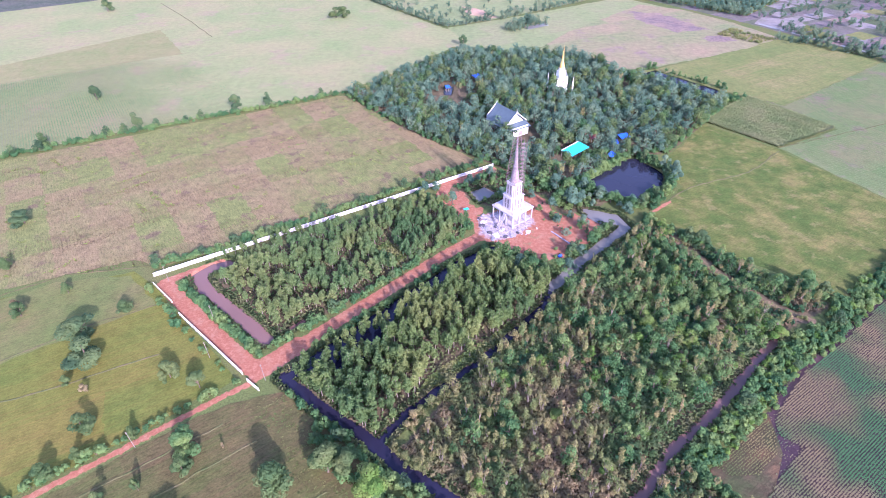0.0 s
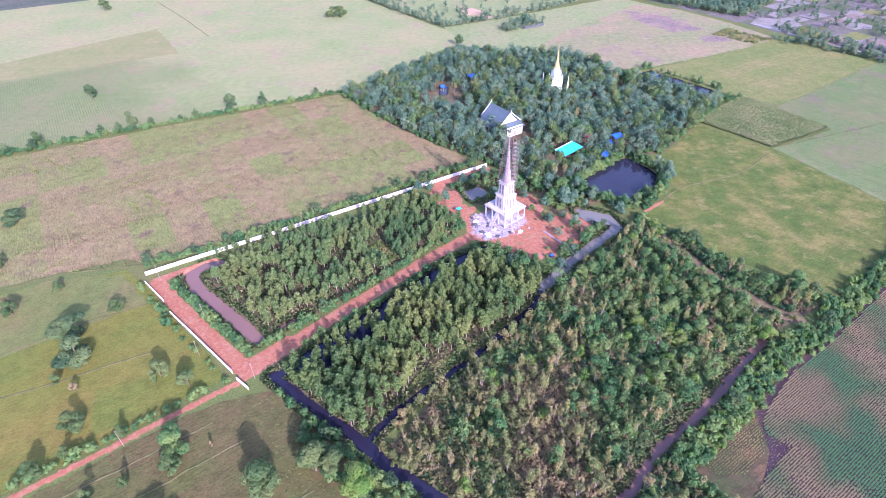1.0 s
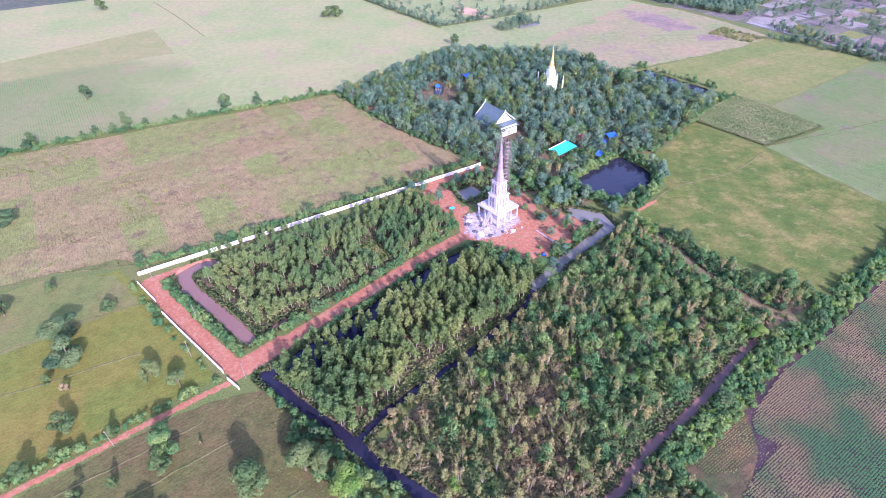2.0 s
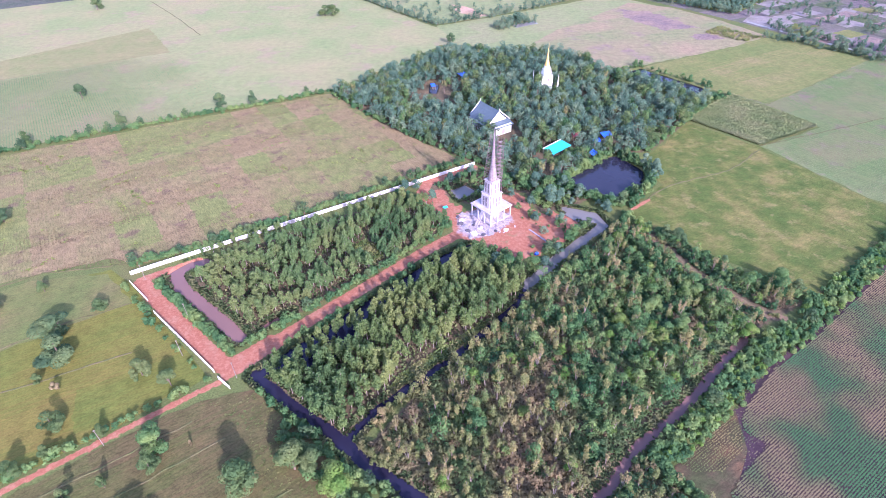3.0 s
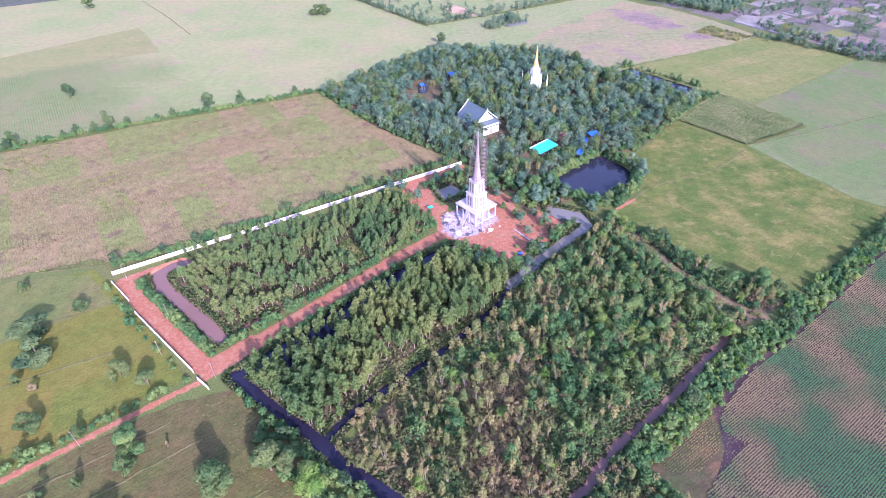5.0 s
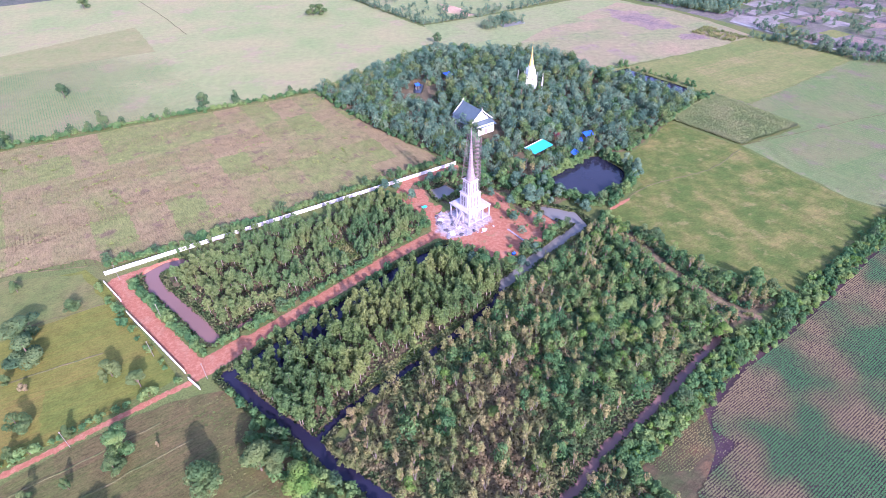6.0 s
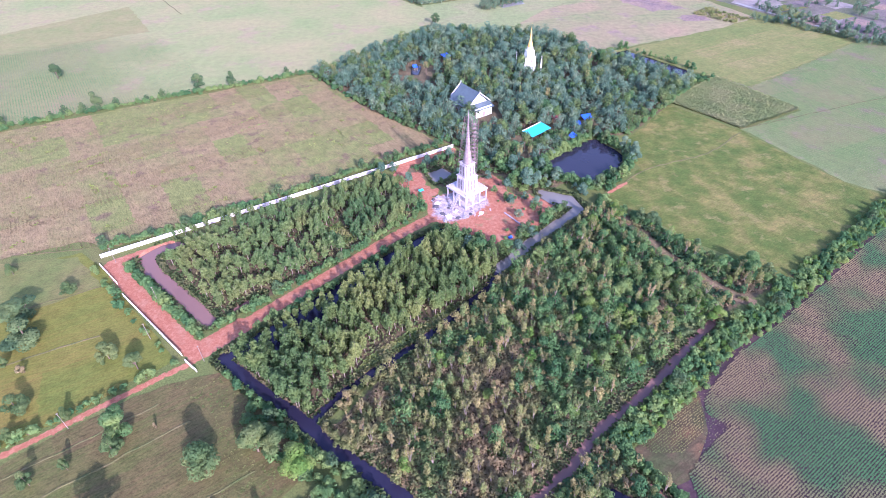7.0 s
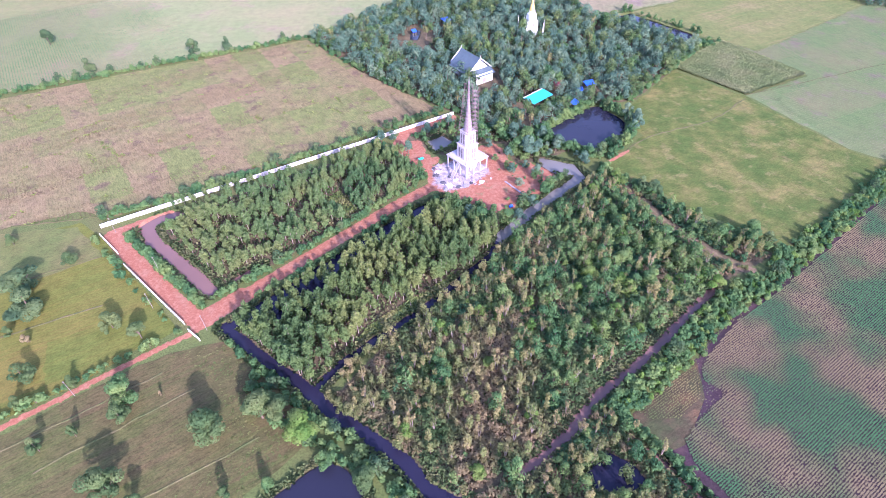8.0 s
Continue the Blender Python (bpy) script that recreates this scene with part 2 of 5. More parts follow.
# woodland green, shifted to blue to carry the haze of distance
LEAF_WOOD = leaves("hazed_woodland_leaves", (0.08, 0.16, 0.112), (0.126, 0.222, 0.148), (0.198, 0.282, 0.172), 0.1, 0.47)
LEAF_SCRUB = leaves("scrub_leaves", (0.132, 0.18, 0.0654), (0.21, 0.218, 0.085), (0.311, 0.259, 0.122), 0.07, 0.4)
LEAF_SAPLING = leaves("sapling_leaves", (0.153, 0.209, 0.0763), (0.226, 0.253, 0.0937), (0.324, 0.289, 0.125), 0.06, 0.4)
LEAF_GREEN = leaves("fresh_green_leaves", (0.058, 0.142, 0.058), (0.1, 0.196, 0.07), (0.168, 0.248, 0.082), 0.09, 0.36)
LEAF_GREY = leaves("grey_green_leaves", (0.06, 0.112, 0.045), (0.09, 0.145, 0.055), (0.135, 0.18, 0.068), 0.12, 0.3)
LEAF_DRY = leaves("dry_twigs", (0.153, 0.118, 0.063), (0.202, 0.165, 0.0881), (0.273, 0.23, 0.121), 0.12, 0.3)
LEAF_BRIGHT = leaves("bright_green_leaves", (0.085, 0.185, 0.04), (0.13, 0.225, 0.05), (0.19, 0.255, 0.075), 0.08, 0.36)
LEAF_CROP = leaves("crop_leaves", (0.09, 0.20, 0.088), (0.185, 0.205, 0.102), (0.285, 0.235, 0.135), 0.032, 0.25, 0.07)
LEAF_YOUNG = leaves("young_eucalyptus_leaves", (0.0851, 0.168, 0.0672), (0.14, 0.218, 0.0784), (0.195, 0.238, 0.085), 0.045, 0.42)
LEAF_DARK = leaves("dark_field_leaves", (0.05, 0.098, 0.05), (0.078, 0.135, 0.06), (0.118, 0.17, 0.07), 0.12, 0.3)
# dark field green made paler and bluer: distance haze put into the colour
LEAF_FAR = leaves("hazed_distant_leaves", (0.07, 0.135, 0.085), (0.105, 0.18, 0.11), (0.16, 0.225, 0.13), 0.05, 0.4)
LEAF_CANE = leaves("cane_leaves", (0.195, 0.25, 0.095), (0.24, 0.28, 0.112), (0.285, 0.3, 0.135), 0.05, 0.4)
LEAF_PALE = leaves("pale_row_leaves", (0.125, 0.21, 0.085), (0.165, 0.225, 0.1), (0.205, 0.22, 0.12), 0.025, 0.25)
WEEDS = leaves("weeds", (0.0938, 0.156, 0.0562), (0.144, 0.188, 0.0688), (0.225, 0.225, 0.1), 0.12, 0.3, 0.1)

# ---- geometry helpers ----
rng = np.random.default_rng(7)


def mesh_of(name, verts, faces, mat, smooth=False):
    me = bpy.data.meshes.new(name)
    me.from_pydata(np.asarray(verts).tolist(), [], faces.tolist() if isinstance(faces, np.ndarray) else faces)
    me.materials.append(mat)
    if smooth:
        me.polygons.foreach_set("use_smooth", [True] * len(me.polygons))
    me.update()
    return me


def part(name, bm, mat, parent=None, label="", smooth=False):
    me = bpy.data.meshes.new(name)
    bm.to_mesh(me)
    bm.free()
    me.materials.append(mat)
    if smooth:
        me.polygons.foreach_set("use_smooth", [True] * len(me.polygons))
    ob = new(name, me)
    ob.parent = parent
    return tagged(ob, label)


def thing(name, x, y, z=0.0, turn=0.0, label="", category="", group="", kind=""):
    ob = new(name)
    ob.matrix_basis = pose(x, y, z, 0, 0, turn)
    return tagged(ob, label, category, group, kind)


def box(bm, x, y, z, sx, sy, sz, m=None, bevel=0.0):
    made = bmesh.ops.create_cube(bm, size=1, matrix=(m or Matrix()) @ Matrix.Translation((x, y, z)) @ Matrix.Diagonal((sx, sy, sz, 1)))
    if bevel:
        edges = list({e for v in made["verts"] for e in v.link_edges})
        bmesh.ops.bevel(bm, geom=edges, offset=bevel, segments=1, affect="EDGES")


def boxed(*args, **kw):
    bm = bmesh.new()
    box(bm, *args, **kw)
    return bm


def tube(bm, a, b, r1, r2=None, n=6):
    a, b = Vector(a), Vector(b)
    m = Matrix.Translation((a + b) / 2) @ (b - a).to_track_quat("Z", "Y").to_matrix().to_4x4()
    bmesh.ops.create_cone(bm, cap_ends=True, segments=n, radius1=r1, radius2=r1 if r2 is None else r2, depth=(b - a).length, matrix=m)


def tubed(*args, **kw):
    bm = bmesh.new()
    tube(bm, *args, **kw)
    return bm


def lathe(profile, n=16):
    """A turned body from (radius, height) pairs."""
    bm = bmesh.new()
    rings = [[bm.verts.new((r * math.cos(2 * math.pi * k / n), r * math.sin(2 * math.pi * k / n), z)) for k in range(n)] for r, z in profile]
    for lo, hi in zip(rings, rings[1:]):
        for k in range(n):
            bm.faces.new((lo[k], lo[(k + 1) % n], hi[(k + 1) % n], hi[k]))
    bm.faces.new(rings[-1])
    return bm


def seg_dist(px, py, line):
    """Distance of points from a polyline."""
    best = np.full(np.shape(px), 1e9)
    for (ax, ay), (bx, by) in zip(line, line[1:]):
        dx, dy = bx - ax, by - ay
        u = np.clip(((px - ax) * dx + (py - ay) * dy) / (dx * dx + dy * dy), 0, 1)
        best = np.minimum(best, np.hypot(px - ax - u * dx, py - ay - u * dy))
    return best


def inside(px, py, poly):
    hit = np.zeros(np.shape(px), bool)
    for (ax, ay), (bx, by) in zip(poly, poly[1:] + poly[:1]):
        cross = (ay > py) != (by > py)
        hit ^= cross & (px < (bx - ax) * (py - ay) / ((by - ay) or 1e-9) + ax)
    return hit


def poly_depth(px, py, poly):
    """Signed distance: positive inside the polygon."""
    d = seg_dist(px, py, poly + poly[:1])
    return np.where(inside(px, py, poly), d, -d)


# ---- plan ----
CANAL_A = [(-47.5, 112.5), (-39, 105), (-28.5, 97), (-17.5, 88.5), (-9, 80.5), (0, 74.5), (7.5, 68.8), (13, 64.5), (17, 58.5), (26, 54), (45, 44)]
CANAL_ARM = [(-44, 115), (-38, 120), (-27, 131), (-8, 149), (10, 167), (26, 177)]
CANAL_B = [(-17, 86.5), (-13.6, 90.6), (-8, 97.2), (-1.2, 103.2), (5.2, 108.5), (10.4, 113), (16.2, 117.4), (23.1, 124.3), (32.3, 132.9), (42, 144), (47, 154)]
CANAL_B2 = [(47, 154), (61, 169), (73, 180), (85, 190.5), (82, 199), (71, 204)]
CANAL_C = [(116, 123), (106, 115), (94, 104), (79, 92), (67, 83.5), (56, 72), (47, 65), (42, 62)]
POND_W = [(-83, 171.5), (-88, 169.5), (-92.5, 164), (-88, 157), (-72, 143), (-57.5, 129)]
POND_BIG = [(74.9, 231), (87.7, 241), (101.9, 252.2), (107.5, 253.5), (113, 245), (117.5, 238), (115.5, 232), (111.6, 221.5), (103.3, 218), (96, 208), (89.2, 216), (81.7, 219.5)]
POND_S = [(-23, 56), (-19.5, 58.9), (-15, 62.5), (-8.6, 67.5), (-3, 64.5), (2, 59), (4, 50), (-15, 45)]
POND_FAR = [(148, 376), (160, 383), (190, 343), (177, 329)]
POND_IN = [(8, 347), (9, 366), (15, 360), (13, 345)]
POND_LOW = [(58, 61), (65.5, 67.5), (72, 63.5), (74.5, 58), (66, 55), (60, 57)]
FLOOD = [(-45, 114), (-35, 123), (-25, 132.5), (-15, 141.5), (-12.5, 138), (-19, 126), (-23, 118), (-33, 113.5), (-39, 110)]
DITCH = [(72.5, 70.5), (76.8, 66.4), (81.1, 59.8), (84.1, 56), (88, 49)]
POND_CORNER = [(68, 203), (75, 205), (84, 194), (79, 191), (73, 196)]
POND_GREY = [(18, 223), (26, 228), (33, 220), (22, 213)]
PUDDLE = [(-50, 134), (-42, 140.5)]
WATERS = [("canal_a", CANAL_A, 2.4, WATER_DARK), ("canal_arm", CANAL_ARM, 2.9, WATER_DARK), ("canal_b", CANAL_B, 1.6, WATER_DARK), ("canal_east", CANAL_B2, 2.6, WATER_GREY),
          ("canal_c", CANAL_C, 1.7, WATER_BROWN), ("moat", POND_W, 3.0, WATER_BROWN), ("puddle", PUDDLE, 1.3, WATER_BROWN), ("ditch", DITCH, 0.9, WATER_BROWN)]
PONDS = [("pond_big", POND_BIG, WATER_POND), ("pond_south", POND_S, WATER_POND), ("pond_far", POND_FAR, WATER_POND), ("pond_wood", POND_IN, WATER_POND), ("pond_grey", POND_GREY, WATER_GREY), ("pond_low", POND_LOW, WATER_DARK), ("pond_corner", POND_CORNER, WATER_GREY), ("flooded_rows", FLOOD, WATER_DARK)]
ROADS = [([(-56, 116), (-43, 128), (-35, 136), (-17, 153), (5, 174), (21, 187)], 2.9), ([(-56, 116), (-45, 126.5)], 4.2), ([(-104, 160.3), (-91.8, 148.1), (-75.8, 132.6), (-57.5, 116.2)], 3.2),
         ([(-104, 162), (-86, 173)], 2.2), ([(31, 244.5), (8, 231), (5, 221), (12, 209), (21, 198), (22, 187)], 2.9), ([(8, 219), (0, 217)], 2.0),
         ([(-56, 112), (-64, 106.5), (-78, 96), (-90, 87), (-105, 76), (-160, 36)], 1.25), ([(101.5, 203), (111, 210.3)], 1.4)]
PATH_LINE = [(103, 181), (110, 160), (118, 147.6), (126, 136), (134, 131)]
CLEARING = [(43, 219), (53, 220), (57, 206), (66, 198), (71, 190), (66, 180), (59, 173), (46, 168), (38, 173), (28, 180), (20, 184), (20, 202), (30, 208)]
DUST = [(20, 203), (19, 188), (27, 181), (38, 185), (48, 195), (46, 204), (34, 209)]
EU_LEFT = [(-82, 170), (-43, 195), (-3, 217), (8, 211), (17, 198), (8, 185), (-16, 163), (-50, 133), (-56, 135), (-82, 160)]
EU_RIGHT = [(-44, 115), (-25, 129), (-6, 146), (12, 163), (24, 172), (45, 166), (46, 156), (39.5, 143.5), (21, 126), (5, 111.5), (-6, 99), (-13.5, 89), (-27, 97.5), (-40, 108)]
YARD = [(6, 236), (30, 244), (50, 234), (72, 227), (82, 213), (72, 206), (59, 204), (56, 221), (40, 221), (28, 211), (12, 224)]
SCRUB_LOW = [(30, 55), (45, 64), (60, 74), (70, 80), (80, 66), (94, 44), (60, 36), (30, 40)]
SCRUB = [(-8, 85), (9, 107), (25, 122), (45, 143), (56, 158), (90, 187), (100, 190), (143, 140), (120, 128), (94, 109), (67, 89), (45, 66), (27, 57), (8, 74)]
WOOD = [(-55, 347), (-11, 292), (32, 252), (50, 233), (71, 229), (88, 243), (103, 256), (126, 259), (159, 294), (176, 310), (184, 321), (170, 332), (146, 369), (132, 374), (112, 414), (71, 420), (17, 427), (-26, 376)]

# ---- the ground: one sheet, fine where the camera passes, dug out for canals and ponds ----
far = [40, 80, 140, 220, 340, 520, 800, 1300, 2200, 4000]
xs = np.array([-130 - d for d in far[::-1]] + list(np.arange(-130, 130.1, 1.0)) + list(np.arange(133, 220, 3.0)) + [220 + d for d in far])
ys = np.array([30 - d for d in far[::-1]] + list(np.arange(30, 270.1, 1.0)) + list(np.arange(273, 400, 3.0)) + [400 + d for d in far])
GX, GY = np.meshgrid(xs, ys, indexing="ij")
wet = np.full(GX.shape, -1e3)
for _, line, half, _ in WATERS:
    wet = np.maximum(wet, half - seg_dist(GX, GY, line))
for _, poly, _ in PONDS:
    wet = np.maximum(wet, poly_depth(GX, GY, poly))
wet += 0.2 * np.sin(GX * 0.47 + 1.7 * np.sin(GY * 0.31)) + 0.16 * np.sin(GY * 0.83 + 1.3 * np.sin(GX * 0.59))
dirt = np.full(GX.shape, -1e3)
for line, half in ROADS:
    dirt = np.maximum(dirt, half - seg_dist(GX, GY, line))
WEST_SOIL = [(8, 227), (13, 209), (20, 202), (28, 208), (20, 212), (16, 223)]
EAST_SOIL = [(64, 203), (74, 199.5), (75, 190), (66, 180), (60, 189)]
dirt = np.maximum(dirt, np.maximum(np.maximum(poly_depth(GX, GY, CLEARING), poly_depth(GX, GY, EAST_SOIL)), poly_depth(GX, GY, WEST_SOIL)) + 1.3 * np.sin(GX * 0.61 + 1.9 * np.sin(GY * 0.37)) * np.sin(GY * 0.53 + 1.4 * np.sin(GX * 0.43)) - 0.6)
red = dirt
dirt = np.maximum(dirt, 2.6 - seg_dist(GX, GY, PATH_LINE))
wood = np.full(GX.shape, -1e3)
for poly in (EU_LEFT, EU_RIGHT, SCRUB, SCRUB_LOW, WOOD, YARD):
    wood = np.maximum(wood, poly_depth(GX, GY, poly) + 2)
dust = poly_depth(GX, GY, DUST)
bumps = np.clip(-dirt, 0, 1) * np.sin(GX * 1.7 + np.sin(GY * 0.9)) * np.sin(GY * 1.3 + np.sin(GX * 0.7))
GZ = -0.06 + 0.04 * bumps - 1.9 * np.clip((wet + 0.4) / 1.3, 0, 1) ** 1.2 + 0.10 * np.clip((dirt + 0.5), 0, 1) * (wet < -1)
nx, ny = GX.shape
k = np.arange(nx * ny).reshape(nx, ny)
quads = np.stack([k[:-1, :-1], k[1:, :-1], k[1:, 1:], k[:-1, 1:]], -1).reshape(-1, 4)
me = mesh_of("ground", np.stack([GX, GY, GZ], -1).reshape(-1, 3), quads, GROUND, True)
for key, values in (("dirt", red), ("bank", wet + 0.55), ("wood", wood), ("dust", dust - 1.0)):
    me.attributes.new(key, "FLOAT", "POINT").data.foreach_set("value", np.clip(values, -50, 50).ravel().astype(np.float32))
tagged(new("ground", me), "grassy ground with red laterite tracks and canal banks", "ground", kind="structure")


def ribbon(line, half):
    """The outline of a polyline with round joins left out: left side, then right side back."""
    left, right = [], []
    for i, p in enumerate(line):
        a, b = Vector(line[max(0, i - 1)]), Vector(line[min(len(line) - 1, i + 1)])
        d = (b - a).normalized()
        nrm = Vector((-d.y, d.x)) * half
        ext = d * (-half if i == 0 else half if i == len(line) - 1 else 0)
        left.append(Vector(p) + nrm + ext), right.append(Vector(p) - nrm + ext)
    return left, right


def water_sheet(name, poly, mat, z, label):
    bm = bmesh.new()
    bm.faces.new([bm.verts.new((x, y, z)) for x, y in poly])
    bmesh.ops.triangulate(bm, faces=bm.faces[:])
    tagged(part(name, bm, mat), label, "water", kind="structure")


for rank, (name, line, half, mat) in enumerate(WATERS):
    left, right = ribbon(line, half + 0.6)
    bm = bmesh.new()
    a, b = [bm.verts.new((*p, -0.50 + 0.008 * rank)) for p in left], [bm.verts.new((*p, -0.50 + 0.008 * rank)) for p in right]
    for i in range(len(a) - 1):
        bm.faces.new((a[i], a[i + 1], b[i + 1], b[i]))
    bmesh.ops.recalc_face_normals(bm, faces=bm.faces[:])
    if bm.faces[0].normal.z < 0:
        bmesh.ops.reverse_faces(bm, faces=bm.faces[:])
    tagged(part("water_" + name, bm, mat), "still water in a dug canal, silty in parts", "water", kind="structure")
for name, poly, mat in PONDS:
    water_sheet("water_" + name, poly, mat, -0.44, "still dark pond water with muddy banks")


# ---- fields: thin sheets on the ground with ragged edges ----
def field_sheet(name, poly, mat, label, z=0.03, ragged=0.8):
    bm = bmesh.new()
    pts = []
    for (ax, ay), (bx, by) in zip(poly, poly[1:] + poly[:1]):
        n = max(1, int(math.hypot(bx - ax, by - ay) / 4))
        for i in range(n):
            u = i / n
            pts.append((ax + (bx - ax) * u + rng.uniform(-ragged, ragged), ay + (by - ay) * u + rng.uniform(-ragged, ragged), z))
    f = bm.faces.new([bm.verts.new(p) for p in pts])
    if f.normal.z < 0:
        f.normal_flip()
    bm.normal_update()
    if bm.faces[:][0].normal.z < 0:
        bmesh.ops.reverse_faces(bm, faces=bm.faces[:])
    bmesh.ops.triangulate(bm, faces=bm.faces[:])
    tagged(part(name, bm, mat), label, "field", kind="structure")


CASSAVA = [(103.5, 96), (119, 110), (135, 119.8), (161, 138.3), (192, 161.3), (226, 186), (226, 100), (200, 60), (150, 40), (96, 40), (94, 53), (87.5, 63.5), (87.5, 69.5), (93, 75), (104.5, 83.5), (99.5, 87.5), (100.5, 92)]
CANE_BLOCK = [(161, 297), (188, 262), (231, 283), (203, 331)]
ROW_FIELD = [(-238, 276), (-160, 312), (-120, 331), (-150, 385), (-202, 444), (-309, 383), (-420, 330), (-420, 190)]
field_sheet("field_fallow", [(-238, 264), (-158, 304), (-58, 349), (-11, 290), (26, 253), (-33, 216), (-110, 171), (-122, 176), (-165, 160), (-260, 130)], BROWN_FIELD, "fallow brown field with weedy green patches")
field_sheet("field_paddy", [(-119, 169), (-112, 163), (-63, 113), (-66, 109), (-107, 78), (-162, 39), (-260, 60), (-260, 115), (-165, 154)], PADDY, "young green rice paddy behind low bunds")
field_sheet("field_stubble", [(-62, 104), (-78, 93), (-104, 73), (-158, 33), (-150, 20), (-26, 30), (-28, 58), (-14, 72), (-22, 86), (-46, 107)], DRY_PADDY, "dry brown stubble field with weeds")
field_sheet("field_meadow", [(159, 292), (186, 261), (211, 207), (226, 191), (178, 157), (150, 140), (134, 158), (97, 198), (112, 212), (122, 224), (114, 243), (128, 256)], MEADOW, "open green meadow with pale patches")
field_sheet("dirt_path", [(101.5, 181), (104.5, 181.5), (111.8, 161), (119.8, 148.8), (127, 138), (135, 133), (133, 128.8), (124.6, 134.4), (116, 146.4), (108, 159)], ORANGE_PATH, "worn brown dirt path through the scrub", 0.09, 0.7)
field_sheet("field_bare", [(75, 78), (86, 85.5), (99.5, 94.5), (98.8, 88), (97.5, 82), (94, 76), (90, 71), (87, 67.5), (81, 67), (75.5, 73)], BARE, "bare wet soil patch with thin grass", 0.035)
field_sheet("field_strip", [(-165, 152), (-147, 163), (-120, 166), (-103, 149), (-122, 137), (-144, 121), (-190, 103), (-190, 138)], DRY_STRIP, "half-dry brown paddy strip", 0.045)
field_sheet("field_cassava", [(99, 94), (108, 103), (119, 112), (135, 122), (161, 140.5), (192, 163.5), (230, 192), (260, 150), (200, 30), (100, 34), (86, 56), (79, 66), (87, 70), (97, 82)], CANE_FLOOR, "purple-brown soil under crop rows, row shade in its colour", 0.02)
field_sheet("field_cane", CANE_BLOCK, FAR_MEADOW, "soil under standing sugar cane", 0.04)
field_sheet("field_rows", ROW_FIELD, PALE_FIELD, "pale soil between young crop rows", 0.03)
field_sheet("field_olive", [(-311, 383), (-200, 444), (-246, 514), (-335, 424)], STRIP_FIELD, "olive green strip of tall grass", 0.05)
field_sheet("field_pale", [(-240, 272), (-160, 311), (-57, 357), (-24, 392), (17, 446), (90, 455), (12, 498), (-67, 610), (-120, 760), (-700, 760), (-700, 150)], PALE_FIELD, "broad pale green cane field", 0.02)
field_sheet("field_pale_east", [(14, 500), (28, 460), (17, 430), (72, 424), (90, 442), (116, 476), (200, 556), (228, 552), (195, 596), (66, 525)], GREEN_STRIP, "fresh green field beyond the wood", 0.03)
field_sheet("field_pink", [(90, 441), (72, 422), (110, 414), (128, 372), (145, 374), (158, 386), (181, 396), (262, 432), (286, 450), (264, 504), (238, 545), (205, 566), (196, 556), (115, 477)], PINK_FIELD, "freshly ploughed pink and lilac soil", 0.045)
field_sheet("field_far_green", [(160, 385), (188, 345), (202, 333), (219, 315), (332, 391), (282, 448), (250, 428), (181, 394)], FAR_MEADOW, "mown green field by the wood", 0.055)
field_sheet("field_lilac", [(232, 281), (203, 330), (219, 316), (332, 392), (420, 400), (420, 150), (240, 189), (229, 192), (212, 207), (188, 260)], LILAC_FIELD, "mixed green and lilac cane field", 0.035)
field_sheet("field_plots", [(262, 520), (336, 396), (420, 404), (700, 500), (600, 760), (200, 760), (200, 610)], GREY_PLOTS, "grey flooded plots in the distance", 0.03)

PALE_PLOT = [(284, 493), (300, 512), (313, 506), (330, 489), (311, 471), (296, 469)]
ORCHARD = [(236, 590), (250, 563), (266, 538), (289, 518), (350, 573), (345, 640), (236, 640)]
field_sheet("field_flooded", PALE_PLOT, PLOT_PALE, "pale flooded plot with thin mud", 0.06, 0.4)
field_sheet("field_grass_plot", [(311, 470), (330, 488), (341, 474), (315, 466)], MEADOW, "small green grass plot", 0.07, 0.4)
field_sheet("field_lilac_plot", [(366, 498), (397, 531), (406, 524), (375, 489)], PLOT_PALE, "pale wet plot in the distance", 0.06, 0.4)
field_sheet("field_near_plot", [(337, 440), (352, 454), (359, 451), (341, 428)], PLOT_PALE, "pale wet plot beside the far canal", 0.06, 0.4)
field_sheet("field_small_plot", [(377, 486), (383, 479), (376, 469), (368, 475)], PLOT_PALE, "small pale wet plot", 0.06, 0.3)
field_sheet("field_ploughed", [(190, 545), (214, 532), (239, 477), (209, 473), (187, 508)], PLOT_LILAC, "ploughed lilac-brown strip of soil", 0.062, 3.0)
field_sheet("field_ploughed_corner", [(238, 462), (250, 446), (228, 443), (222, 455)], PLOT_LILAC, "small ploughed lilac-brown patch", 0.064, 2.5)
field_sheet("field_orchard", ORCHARD, MEADOW, "green floor of a far orchard", 0.05)
field_sheet("field_orange", [(30, 577), (46, 563), (62, 532), (54, 524), (38, 540), (33, 556)], ORANGE_SOIL, "bare orange soil among trees", 0.06, 2.0)
water_sheet("water_far_canal", [(286, 491), (304, 456), (319, 430), (333, 406), (336, 408), (322, 432), (307, 458), (289, 493)], WATER_GREY, 0.07, "far canal of pale still water")
water_sheet("water_woodlot", [(82, 498), (103, 509), (105, 501), (84, 489)], WATER_GREY, 0.07, "small bluish pond beside a copse")
field_sheet("field_far_west", [(-700, 545), (-440, 590), (-352, 637), (-700, 700)], FAR_SCRUB, "dark low scrub at the far edge of the fields", 0.08)


field_sheet("field_beyond", [(-67, 613), (14, 505), (66, 528), (168, 594), (196, 612), (200, 760), (-130, 760)], GREEN_STRIP, "pale grass with scattered trees beyond the fields", 0.025)
